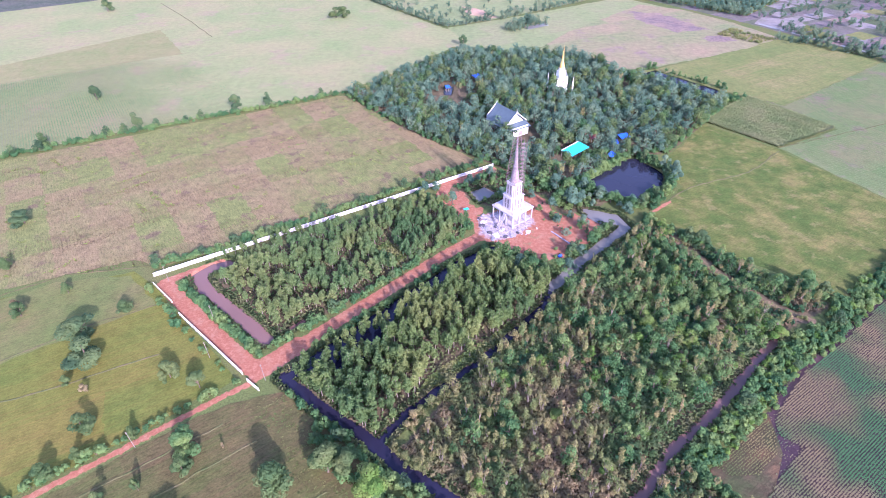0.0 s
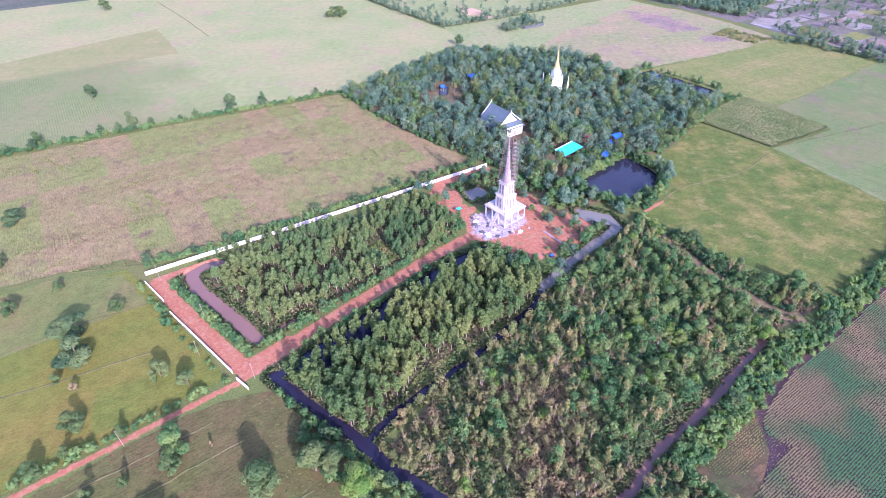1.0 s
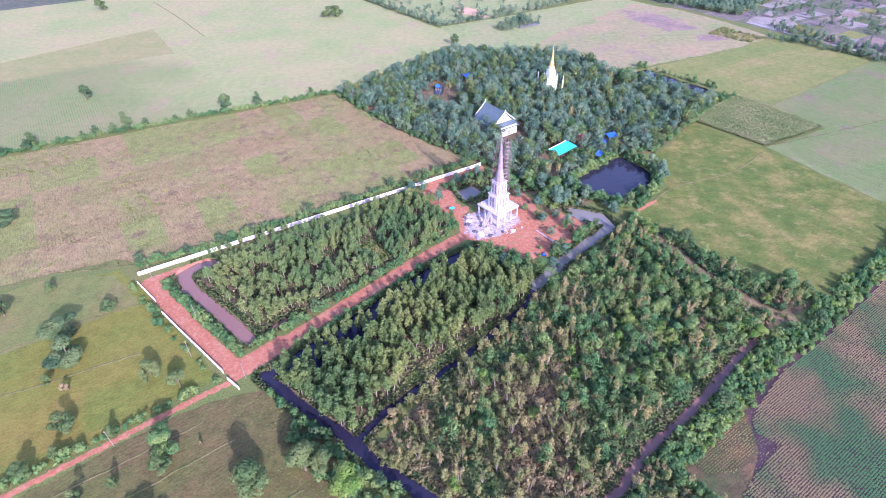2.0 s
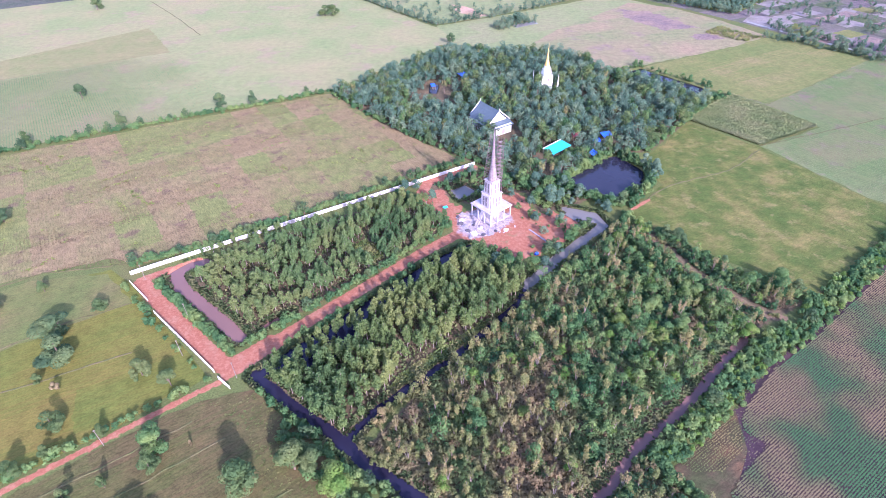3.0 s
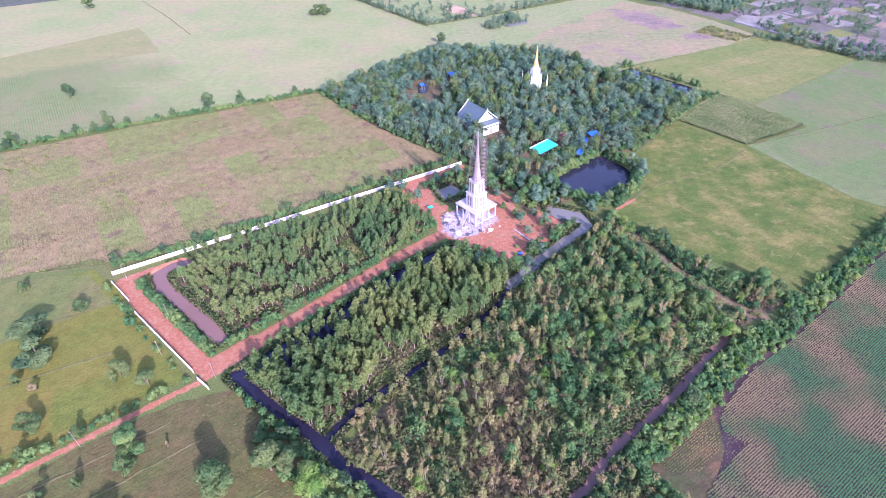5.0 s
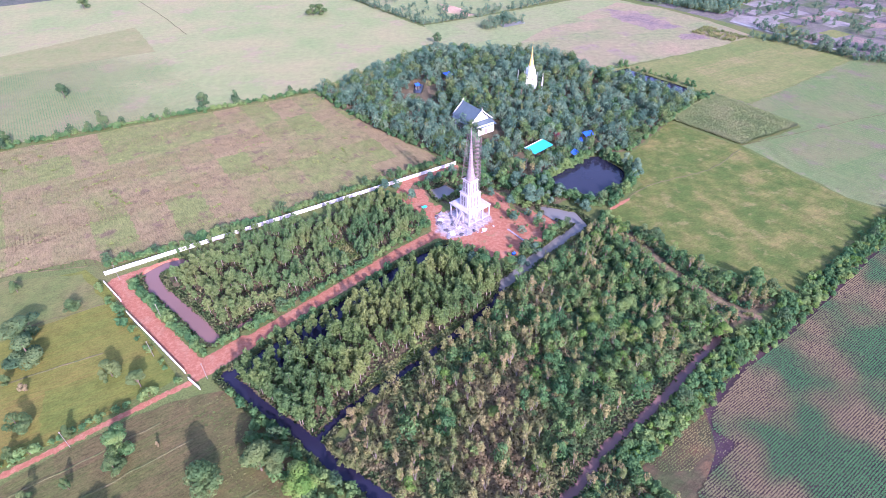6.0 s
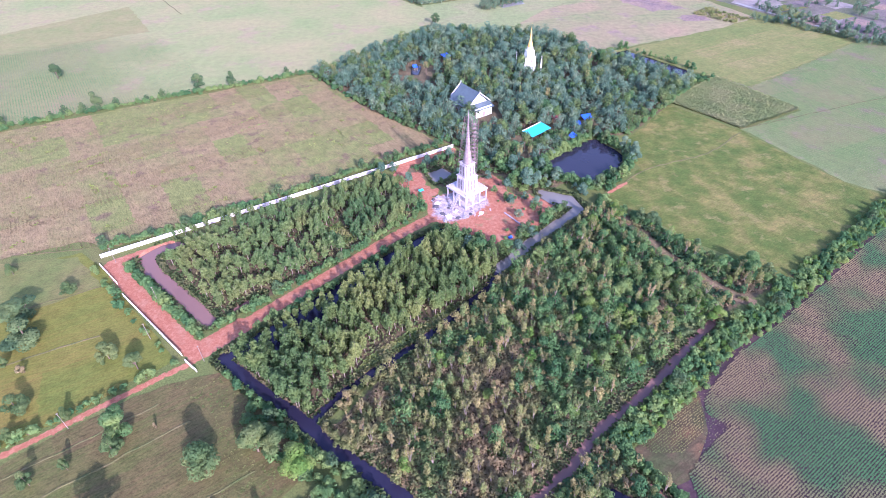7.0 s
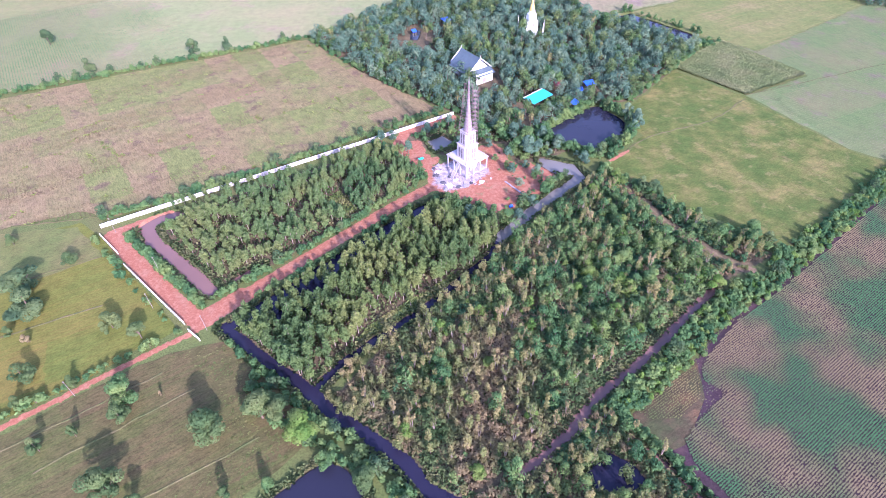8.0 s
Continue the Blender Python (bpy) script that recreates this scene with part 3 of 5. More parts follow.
# small flooded and fallow plots with green bunds between them
FAR_PLOTS = [(290, 500), (345, 402), (430, 408), (560, 460), (500, 640), (352, 640), (352, 575)]
for i in range(-8, 9):
    for j in range(-9, 10):
        cx, cy = 410 + 27 * i * 0.906 - 19 * j * 0.423, 520 + 27 * i * 0.423 + 19 * j * 0.906
        if inside(cx, cy, FAR_PLOTS) and not inside(cx, cy, PALE_PLOT) and rng.random() < 0.8:
            a, b = rng.uniform(8, 12.5), rng.uniform(6, 8.7)
            corners = [(cx + u * a * 0.906 - v * b * 0.423, cy + u * a * 0.423 + v * b * 0.906) for u, v in ((-1, -1), (1, -1), (1, 1), (-1, 1))]
            field_sheet("field_plot", corners, (PLOT_LILAC, PLOT_PALE, GREY_PLOTS, GREY_PLOTS, FAR_MEADOW)[rng.integers(5)], "small fallow or flooded plot between green bunds", 0.075, 0.5)


def bund(line, half=0.4, high=0.16, mat=None):
    bm = bmesh.new()
    left, right = ribbon(line, half)
    for i in range(len(line) - 1):
        m = [bm.verts.new((*left[i], 0.02)), bm.verts.new((*left[i + 1], 0.02)), bm.verts.new((*line[i + 1], high)), bm.verts.new((*line[i], high)),
             bm.verts.new((*right[i], 0.02)), bm.verts.new((*right[i + 1], 0.02))]
        bm.faces.new((m[1], m[0], m[3], m[2])), bm.faces.new((m[2], m[3], m[4], m[5]))
    tagged(part("bund", bm, mat or BUND), "low grassy field bund", "bund", kind="structure")


def wavy(a, b, step=4.0, off=0.5):
    n = max(2, int(math.dist(a, b) / step))
    return [(a[0] + (b[0] - a[0]) * i / n + rng.uniform(-off, off), a[1] + (b[1] - a[1]) * i / n + rng.uniform(-off, off)) for i in range(n + 1)]


for a, b in [((-190, 144), (-165, 156)), ((-165, 156), (-147, 167)), ((-147, 167), (-113, 172)), ((-190, 105), (-144, 123)), ((-144, 123), (-122, 139)), ((-122, 139), (-101, 149)),
             ((-170, 92), (-118, 112)), ((-118, 112), (-92, 124)), ((-100, 70), (-62, 96)), ((-85, 66), (-50, 90)), ((-58, 56), (-28, 74)), ((-80, 44), (-58, 56)),
             ((188, 261), (300, 300)), ((300, 300), (420, 330)), ((100, 203), (124, 222)), ((124, 222), (160, 236)), ((160, 236), (186, 257)), ((-285.2, 614.0), (-237.5, 553.5)), ((-237.5, 553.5), (-190.9, 488.5))]:
    bund(wavy(a, b))

# ---- plants ----
def mesh_quads(name, verts, faces, mats, which=None):
    """A mesh from arrays of triangles or quads; faces may be a list of such arrays."""
    groups = [np.asarray(f, np.int32) for f in (faces if isinstance(faces, list) else [faces])]
    sizes = np.concatenate([np.full(len(f), f.shape[1], np.int32) for f in groups])
    me = bpy.data.meshes.new(name)
    me.vertices.add(len(verts))
    me.vertices.foreach_set("co", np.asarray(verts, np.float32).ravel())
    me.loops.add(int(sizes.sum()))
    me.loops.foreach_set("vertex_index", np.concatenate([f.ravel() for f in groups]))
    me.polygons.add(len(sizes))
    me.polygons.foreach_set("loop_start", np.concatenate([[0], np.cumsum(sizes)[:-1]]).astype(np.int32))
    for m in mats:
        me.materials.append(m)
    if which is not None:
        me.polygons.foreach_set("material_index", np.asarray(which, np.int32))
    me.update(calc_edges=True)
    return me


def leaf_cloud(r, lobes, n, size, up=0.25):
    """n leaf clumps over the shells of ellipsoid lobes (x, y, z, rx, ry, rz): quads that face outwards, more or less."""
    lobes = np.array(lobes, float)
    w = (lobes[:, 3] * lobes[:, 4] * lobes[:, 5]) ** 0.67
    pick = lobes[r.choice(len(lobes), n, p=w / w.sum())]
    d = r.normal(size=(n, 3))
    d[:, 2] += up
    d /= np.linalg.norm(d, axis=1)[:, None]
    p = pick[:, :3] + d * pick[:, 3:] * (0.78 + 0.28 * r.random((n, 1)))
    nrm = d + np.array((0, 0, 0.25)) + r.normal(size=(n, 3)) * 0.26
    nrm /= np.linalg.norm(nrm, axis=1)[:, None]
    t = np.cross(nrm, r.normal(size=(n, 3)))
    t /= np.linalg.norm(t, axis=1)[:, None]
    b = np.cross(nrm, t)
    s = size * r.uniform(0.55, 1.3, (n, 1))
    t, b = t * s, b * s * r.uniform(0.45, 0.8, (n, 1))
    droop = nrm * s * 0.25
    verts = np.stack([p - t - droop, p + t * 0.7 - b, p + t * 0.7 + b], 1).reshape(-1, 3)
    return verts, np.arange(n * 3).reshape(-1, 3)


def stems(paths, n=5):
    """Tapered stems: each path is a list of (x, y, z, radius)."""
    verts, quads = [], []
    for path in paths:
        base = len(verts)
        for x, y, z, rad in path:
            for k in range(n):
                verts.append((x + rad * math.cos(2 * math.pi * k / n), y + rad * math.sin(2 * math.pi * k / n), z))
        for i in range(len(path) - 1):
            for k in range(n):
                quads.append((base + i * n + k, base + i * n + (k + 1) % n, base + (i + 1) * n + (k + 1) % n, base + (i + 1) * n + k))
    return np.array(verts), np.array(quads)


def eucalyptus(r, n=560):
    """A slender plantation tree, 10 m: bare pale trunk below, a narrow egg-shaped crown of upright sprays above."""
    bend = r.uniform(-0.35, 0.35, 2)
    low = r.uniform(2.4, 3.8)
    lobes = []
    for k in range(13):
        u = (k + 0.4) / 13
        z = low + (9.5 - low) * u
        girth = 1.42 * math.sin(math.pi * (0.2 + 0.74 * u)) ** 0.8
        a = k * 2.4 + r.uniform(-0.5, 0.5)
        q = girth * r.uniform(0.38, 0.62)
        s = max(0.34, girth * r.uniform(0.5, 0.66))
        lobes.append((bend[0] * u + q * math.cos(a), bend[1] * u + q * math.sin(a), z, s, s, s * 1.35))
    trunk = [[(0, 0, -0.1, 0.14), (bend[0] * 0.3, bend[1] * 0.3, 4, 0.10), (bend[0], bend[1], 9.4, 0.03)]]
    for x, y, z, *_ in lobes[1:9:3]:
        trunk.append([(bend[0] * z / 10, bend[1] * z / 10, z - 1.3, 0.05), (x, y, z, 0.02)])
    return stems(trunk, 4), leaf_cloud(r, lobes, n, 0.31, 0.15)


def broadleaf(r, n=450, high=9.0, wide=3.0, size=0.45, low=0.36):
    """A round, uneven crown of several lobes on a forked trunk."""
    lobes = []
    for _ in range(12):
        a, q = r.uniform(0, 6.28), wide * r.uniform(0.1, 0.82)
        z = high * r.uniform(low, 0.88 - 0.25 * q / wide)
        s = wide * r.uniform(0.2, 0.5)
        lobes.append((q * math.cos(a), q * math.sin(a), z, s, s, s * r.uniform(0.6, 1.05)))
    lobes.append((0, 0, high * 0.82, wide * 0.5, wide * 0.5, high * 0.16))
    fork = high * 0.3
    trunk = [[(0, 0, -0.1, 0.03 * high), (0.1, 0, fork, 0.02 * high), (0, 0, high * 0.75, 0.008 * high)]]
    for x, y, z, *_ in lobes[:5]:
        trunk.append([(0.1, 0, fork, 0.014 * high), (x * 0.5, y * 0.5, (fork + z) / 2, 0.010 * high), (x, y, z, 0.004 * high)])
    return stems(trunk, 4), leaf_cloud(r, lobes, n, size)


def shrub(r, n=150, high=2.4, wide=1.5, size=0.36):
    lobes = [(r.uniform(-0.6, 0.6) * wide, r.uniform(-0.6, 0.6) * wide, high * r.uniform(0.3, 0.7), wide * r.uniform(0.4, 0.65), wide * r.uniform(0.4, 0.65), high * 0.38) for _ in range(5)]
    stalk = [[(0, 0, -0.1, 0.06), (x * 0.5, y * 0.5, z * 0.9, 0.025)] for x, y, z, *_ in lobes[:3]]
    return stems(stalk, 4), leaf_cloud(r, lobes, n, size)


def thin_tree(r, n=260):
    """A half-dry coppiced tree, 7 m: a fan of bare pale stems, each with a small open spray of leaves at its top."""
    lobes, trunk = [], []
    for k in range(r.integers(3, 6)):
        a, q, z = k * 1.5 + r.uniform(-0.4, 0.4), r.uniform(0.3, 1.25), r.uniform(4.6, 7.0)
        x, y = q * math.cos(a), q * math.sin(a)
        trunk.append([(0.1 * math.cos(a), 0.1 * math.sin(a), -0.1, 0.11), (x * 0.45, y * 0.45, z * 0.5, 0.085), (x, y, z, 0.03)])
        trunk.append([(x * 0.6, y * 0.6, z * 0.62, 0.05), (x * 0.6 + r.uniform(-0.7, 0.7), y * 0.6 + r.uniform(-0.7, 0.7), z * 0.9, 0.02)])
        for h in (0.72, 0.86, 1.0):
            lobes.append((x * h + r.uniform(-0.3, 0.3), y * h + r.uniform(-0.3, 0.3), z * h, r.uniform(0.35, 0.62), r.uniform(0.35, 0.62), 0.7))
    return stems(trunk, 3), leaf_cloud(r, lobes, n, 0.24)


def ground_at(x, y):
    i, j = np.clip(np.searchsorted(xs, x) - 1, 0, nx - 2), np.clip(np.searchsorted(ys, y) - 1, 0, ny - 2)
    return GZ[i, j], wet[i, j], dirt[i, j]


def fill(poly, step, turn=0.0, jitter=0.3, keep=1.0, clear=(), dry=0.3, offroad=0.3, chance=None):
    """Places in a polygon on a turned, jittered grid, off the water, the tracks and the clearings (x, y, radius)."""
    p = np.array(poly, float)
    c, reach = p.mean(0), np.abs(p - p.mean(0)).max() * 1.5
    u = np.arange(-reach, reach, step)
    a, b = np.meshgrid(u, u)
    a, b = a.ravel() + rng.uniform(-jitter, jitter, a.size) * step, b.ravel() + rng.uniform(-jitter, jitter, b.size) * step
    s, co = math.sin(radians(turn)), math.cos(radians(turn))
    x, y = c[0] + a * co - b * s, c[1] + a * s + b * co
    ok = inside(x, y, poly) & (rng.random(x.size) < keep)
    if chance is not None:
        ok &= rng.random(x.size) < chance(x, y)
    z, w, d = ground_at(x, y)
    ok &= (w < -dry) & (d < -offroad)
    for cx, cy, rad in clear:
        ok &= np.hypot(x - cx, y - cy) > rad
    return np.stack([x, y], -1)[ok]


def along(line, step, half, keep=1.0, dry=0.0, offroad=-0.3):
    pts = []
    for (ax, ay), (bx, by) in zip(line, line[1:]):
        n = max(1, int(math.hypot(bx - ax, by - ay) / step))
        for i in range(n):
            if rng.random() < keep:
                u = (i + rng.random()) / n
                pts.append((ax + (bx - ax) * u + rng.normal() * half * 0.5, ay + (by - ay) * u + rng.normal() * half * 0.5))
    pts = np.array(pts).reshape(-1, 2)
    z, w, d = ground_at(pts[:, 0], pts[:, 1])
    return pts[(w < -dry) & (d < -offroad)]


def plant(name, protos, places, sizes, bark, leaf, label, category, group, limit=300, stretch=(1.0, 1.0)):
    """The limit nearest to the south edge of the place as trees of their own, the rest joined."""
    places = np.asarray(places)
    if not len(places):
        return
    order = np.argsort(np.hypot(places[:, 0] - 15, places[:, 1] - 30))
    shared = [(mesh_quads("trunk", *t, [bark]), mesh_quads("crown", *c, [leaf])) for t, c in protos]
    vs, qs, ms, base = [], [], [], 0
    for rank, i in enumerate(order):
        x, y = places[i]
        z = float(ground_at(x, y)[0])
        s = rng.uniform(*sizes)
        sz = s * rng.uniform(*stretch)
        turn = rng.uniform(0, 360)
        kind = rng.integers(len(protos))
        if rank < limit:
            ob = thing(name, x, y, z, turn, label, category, group)
            ob.scale = (s, s, sz)
            for nm, me in zip(("trunk", "crown"), shared[kind]):
                new(nm, me).parent = ob
            continue
        co, si = math.cos(radians(turn)) * s, math.sin(radians(turn)) * s
        m = np.array([[co, -si, 0], [si, co, 0], [0, 0, sz]])
        for slot, (v, q) in enumerate(protos[kind]):
            vs.append(v @ m.T + (x, y, z)), qs.append(q + base), ms.append(np.full(len(q), slot))
            base += len(v)
    if vs:
        me = mesh_quads(name, np.concatenate(vs), qs, [bark, leaf], np.concatenate(ms))
        tagged(new(name + "_stand", me), label, category, group, "stuff")


def protos_of(maker, count, seed, **kw):
    return [maker(np.random.default_rng(seed + i), **kw) for i in range(count)]


EUC, BROAD, SHRUB, THIN = protos_of(eucalyptus, 7, 10), protos_of(broadleaf, 7, 30, n=540, high=8.5, wide=3.6, size=0.38, low=0.2), protos_of(shrub, 6, 50), protos_of(thin_tree, 6, 70)
BIG = protos_of(broadleaf, 6, 90, n=3400, high=9.0, wide=3.7, size=0.27, low=0.2)
WALL_ROW = along([(-86, 175), (-72, 184), (-56, 193)], 2.2, 1.2, 0.9)
SITES = [(5, 345, 7), (12, 338, 7), (18, 329, 6), (10, 330, 6), (4, 336, 6), (22, 322, 5), (76, 250, 5), (71, 249, 4), (82, 255, 5), (53, 274, 7), (86, 346, 4.5), (14, 340, 6), (22, 338, 5), (30, 333, 4), (107, 270, 5), (94.5, 249, 4), (100, 263, 4), (32, 368, 5), (11, 349, 4), (89.5, 270, 3.5), (55, 282, 6), (50, 279, 4), (48, 289, 9), (40, 299, 9), (86, 353, 6), (76, 258, 8.5), (70, 255, 4.5), (84, 263, 4.5), (79, 252, 6), (72, 247, 5.5), (85, 257, 5), (81, 250, 5), (88, 261, 4), (67, 250, 4), (20, 352, 6), (-5, 330, 4)]
# the plantation on both sides of the red track
BANK_B = [(-4, 106), (-0.5, 112), (6, 117), (9.2, 119.8), (18, 126), (27, 134), (29.5, 131.8), (21.5, 124.8), (15, 118.6), (9.5, 114.4), (4.3, 110), (-2, 104.4)]


def gappy(x, y):
    return np.where(inside(x, y, BANK_B), 0.06, 1.0) * (0.86 + 0.32 * np.sin(x * 0.33 + 2.0 * np.sin(y * 0.21)) * np.sin(y * 0.29 + 1.6 * np.sin(x * 0.17)))


plant("eucalyptus_tree", EUC, np.concatenate([fill(EU_RIGHT, 2.75, 46, 0.38, 0.95, dry=0.0, chance=gappy), fill(FLOOD, 2.9, 46, 0.4, 0.62, dry=-99), along([(-42, 112), (-37, 107.8), (-26.6, 99.6), (-15.6, 91.2)], 2.3, 0.5, 0.9, -0.4)]), (0.8, 1.25), BARK_PALE, LEAF_EUC, "slender pale-trunked eucalyptus tree in a plantation", "tree", "plantation trees", 270, (0.75, 1.0))
plant("low_eucalyptus", EUC, fill(EU_LEFT, 2.9, 46, 0.4, 0.92, [(-19, 178, 5.5), (-14, 171.5, 4), (-60, 163, 5), (-34, 170, 4), (-44, 150, 4), (-4, 190, 3), (0, 199, 3), (5, 205, 3), (10, 207, 2.5)], chance=lambda x, y: 0.2 + 0.8 * gappy(x, y)), (0.75, 1.2), BARK_PALE, LEAF_YOUNG, "bushy young eucalyptus tree in a plantation", "tree", "plantation trees", 270, (0.6, 0.85))
plant("wall_tree", EUC, WALL_ROW, (0.5, 0.8), BARK_PALE, LEAF_YOUNG, "young eucalyptus tree in front of the white wall", "tree", "wall trees", 20, (0.7, 0.95))
# the woodland of the temple
wood_places = fill(WOOD, 4.4, 20, 0.46, 0.95, SITES)
sort = rng.random(len(wood_places))
plant("woodland_tree", BROAD, wood_places[sort < 0.66], (0.6, 1.3), BARK, LEAF_WOOD, "dense dark green broadleaf tree in the temple wood", "tree", "woodland trees", 130, (0.85, 1.15))
plant("pale_woodland_tree", BROAD, wood_places[(sort >= 0.66) & (sort < 0.86)], (0.7, 1.35), BARK, LEAF_GREY, "grey-green broadleaf tree in the temple wood", "tree", "woodland trees", 60, (0.85, 1.2))
plant("bright_woodland_tree", BROAD, wood_places[(sort >= 0.86) & (sort < 0.97)], (0.6, 1.15), BARK, LEAF_GREEN, "bright green broadleaf tree in the temple wood", "tree", "woodland trees", 40, (0.85, 1.2))
plant("bare_woodland_tree", THIN, wood_places[sort >= 0.97], (0.9, 1.3), BARK, LEAF_SAPLING, "thin half-bare tree in the temple wood", "tree", "woodland trees", 20)
# the scrub between the canals: greener towards the east, drier and thinner in the south-west
def lush(x, y):
    lump = 0.5 + 0.75 * np.sin(x * 0.16 + 2.1 * np.sin(y * 0.10)) * np.sin(y * 0.15 + 1.7 * np.sin(x * 0.09))
    clump = np.clip(np.sin(x * 0.21 + 1.9 * np.sin(y * 0.13) + 1.0) * np.sin(y * 0.19 + 1.4 * np.sin(x * 0.15)) * 4 - 2.4, 0, 0.9)
    return clump + np.clip(0.36 + (x + 0.6 * y - 112) / 46, 0.05, 1.0) * (0.42 + 1.0 * lump)


def lean(x, y):
    return np.clip(1.1 - 0.85 * lush(x, y), 0.24, 1)


def either(step, turn, keep, chance):
    return np.concatenate([fill(SCRUB, step, turn, 0.48, keep, dry=0.0, chance=chance), fill(SCRUB_LOW, step, turn, 0.48, keep * 0.8, dry=0.0, chance=chance)])


scrub_crowns = protos_of(broadleaf, 7, 130, n=470, high=6.2, wide=2.35, size=0.29, low=0.12)
scrub_places = either(3.1, 10, 0.86, lush)
fresh = rng.random(len(scrub_places)) < 0.26
plant("scrub_tree", scrub_crowns, scrub_places[~fresh], (0.35, 1.25), BARK, LEAF_GREEN, "bushy green young tree in overgrown scrub", "tree", "scrub trees", 180, (0.8, 1.35))
plant("bright_scrub_tree", scrub_crowns, scrub_places[fresh], (0.3, 1.1), BARK, LEAF_BRIGHT, "bright yellow-green young tree in overgrown scrub", "tree", "scrub trees", 70, (0.7, 1.1))
plant("thin_tree", THIN, either(4.0, 30, 0.62, lean), (0.5, 1.1), BARK_PALE, LEAF_SCRUB, "thin half-dry sapling with an open crown", "tree", "saplings", 140)
plant("young_eucalyptus", protos_of(eucalyptus, 5, 400, n=380), either(4.6, 50, 0.65, lean), (0.4, 0.85), BARK_PALE, LEAF_SAPLING, "self-sown young eucalyptus in the scrub", "tree", "young eucalyptus", 120)
plant("scrub_bush", SHRUB, either(4.2, 20, 0.7, lambda x, y: np.full(np.shape(x), 1.0)), (0.4, 1.0), BARK, LEAF_SCRUB, "low olive bush in the scrub", "shrub", "scrub bushes", 90)
growth = protos_of(shrub, 5, 500, n=64, high=1.9, wide=1.8, size=0.46)
growth_places = either(1.7, 35, 0.85, lambda x, y: np.full(np.shape(x), 1.0))
rank = lush(growth_places[:, 0], growth_places[:, 1]) > 0.5 + 0.25 * rng.normal(size=len(growth_places))
plant("low_growth", growth, growth_places[~rank], (0.4, 1.05), BARK, leaves("rank_growth", (0.11, 0.185, 0.07), (0.185, 0.207, 0.087), (0.29, 0.235, 0.13), 0.04, 0.5, 0.09), "low rank olive and brown growth filling the scrub", "shrub", "low growth", 0)
plant("green_low_growth", growth, growth_places[rank], (0.4, 1.1), BARK, leaves("green_growth", (0.06, 0.14, 0.066), (0.095, 0.175, 0.076), (0.15, 0.205, 0.085), 0.05, 0.5, 0.1), "low green growth filling the lusher scrub", "shrub", "low growth", 0)
plant("dry_shrub", protos_of(shrub, 4, 170, n=200, size=0.22), either(4.6, 0, 0.45, lean), (0.5, 1.1), BARK_PALE, LEAF_DRY, "brown half-leafless shrub in the scrub", "shrub", "dry shrubs", 60)
plant("path_shrub", SHRUB, along(PATH_LINE, 1.2, 2.2, 0.8, offroad=-9), (0.3, 0.75), BARK, LEAF_SCRUB, "small olive shrub growing on the dirt path", "shrub", "path shrubs", 15)
plant("canal_tree", scrub_crowns, np.concatenate([along([(-9, 90), (-1, 99), (10, 109.5), (26, 124), (38, 135.5), (47, 148)], 3.6, 0.7, 0.9), along([(-11, 96), (-5, 102.5)], 3.0, 0.6, 0.9), along([(-13, 87.5), (-5, 81.5), (3, 75.5), (11, 69.5), (16, 64)], 2.0, 0.7, 0.95)]), (0.5, 1.0), BARK, LEAF_SCRUB, "small olive tree hanging over the narrow canal", "tree", "canal trees", 20)
MARKS = [(74.4, 129.8, 6.5, 1.25, LEAF_BRIGHT), (37.4, 95.1, 3.2, 1.9, LEAF_BRIGHT), (65.6, 109.1, 5.5, 1.3, LEAF_GREEN), (106.9, 148.2, 8.0, 1.35, LEAF_GREEN), (116.9, 124.5, 5.5, 1.6, LEAF_BRIGHT), (30.2, 108.9, 4.5, 1.3, LEAF_GREEN),
         (88, 137, 6.5, 1.3, LEAF_GREEN), (58, 121, 5.5, 1.2, LEAF_GREEN), (96, 128, 6.0, 1.3, LEAF_GREEN), (82, 152, 6.5, 1.2, LEAF_GREEN), (47, 78, 4.0, 1.4, LEAF_BRIGHT), (31, 62, 4.5, 1.3, LEAF_BRIGHT)]
for i, (x, y, high, spread, leaf) in enumerate(MARKS):
    ob = thing("broad_scrub_tree", x, y, -0.06, i * 61, "broad %s tree standing out of the scrub" % ("vivid green" if leaf is LEAF_BRIGHT else "dark green"), "tree", "broad scrub trees")
    ob.scale = (high / 9 * spread, high / 9 * spread, high / 9)
    new("trunk", mesh_quads("trunk", *BIG[i % len(BIG)][0], [BARK])).parent = ob
    new("crown", mesh_quads("crown", *BIG[i % len(BIG)][1], [leaf])).parent = ob
plant("yard_shrub", SHRUB, np.concatenate([fill(YARD, 2.5, 0, 0.5, 0.8), fill([(17, 199), (20, 193), (10, 182), (3, 180), (10, 192)], 2.2, 0, 0.5, 0.8), fill([(66, 249), (73, 249.5), (85, 261), (92, 262), (90, 254), (76, 243)], 1.9, 0, 0.5, 0.9)]), (0.5, 1.4), BARK, LEAF_GREEN, "green shrub on the rough ground beside the site", "shrub", "yard shrubs", 150)
plant("clearing_shrub", SHRUB, np.concatenate([fill([(50, 214), (58, 206), (67, 198), (71, 188), (64, 180), (56, 186), (48, 202)], 4.2, 20, 0.5, 0.5, offroad=-99), fill([(46, 170), (59, 175), (66, 182), (63, 184), (56, 178), (45, 174)], 2.6, 20, 0.5, 0.6, offroad=-99)]), (0.25, 0.8), BARK, LEAF_GREEN, "small green shrub on the red soil of the clearing", "shrub", "clearing shrubs", 80)
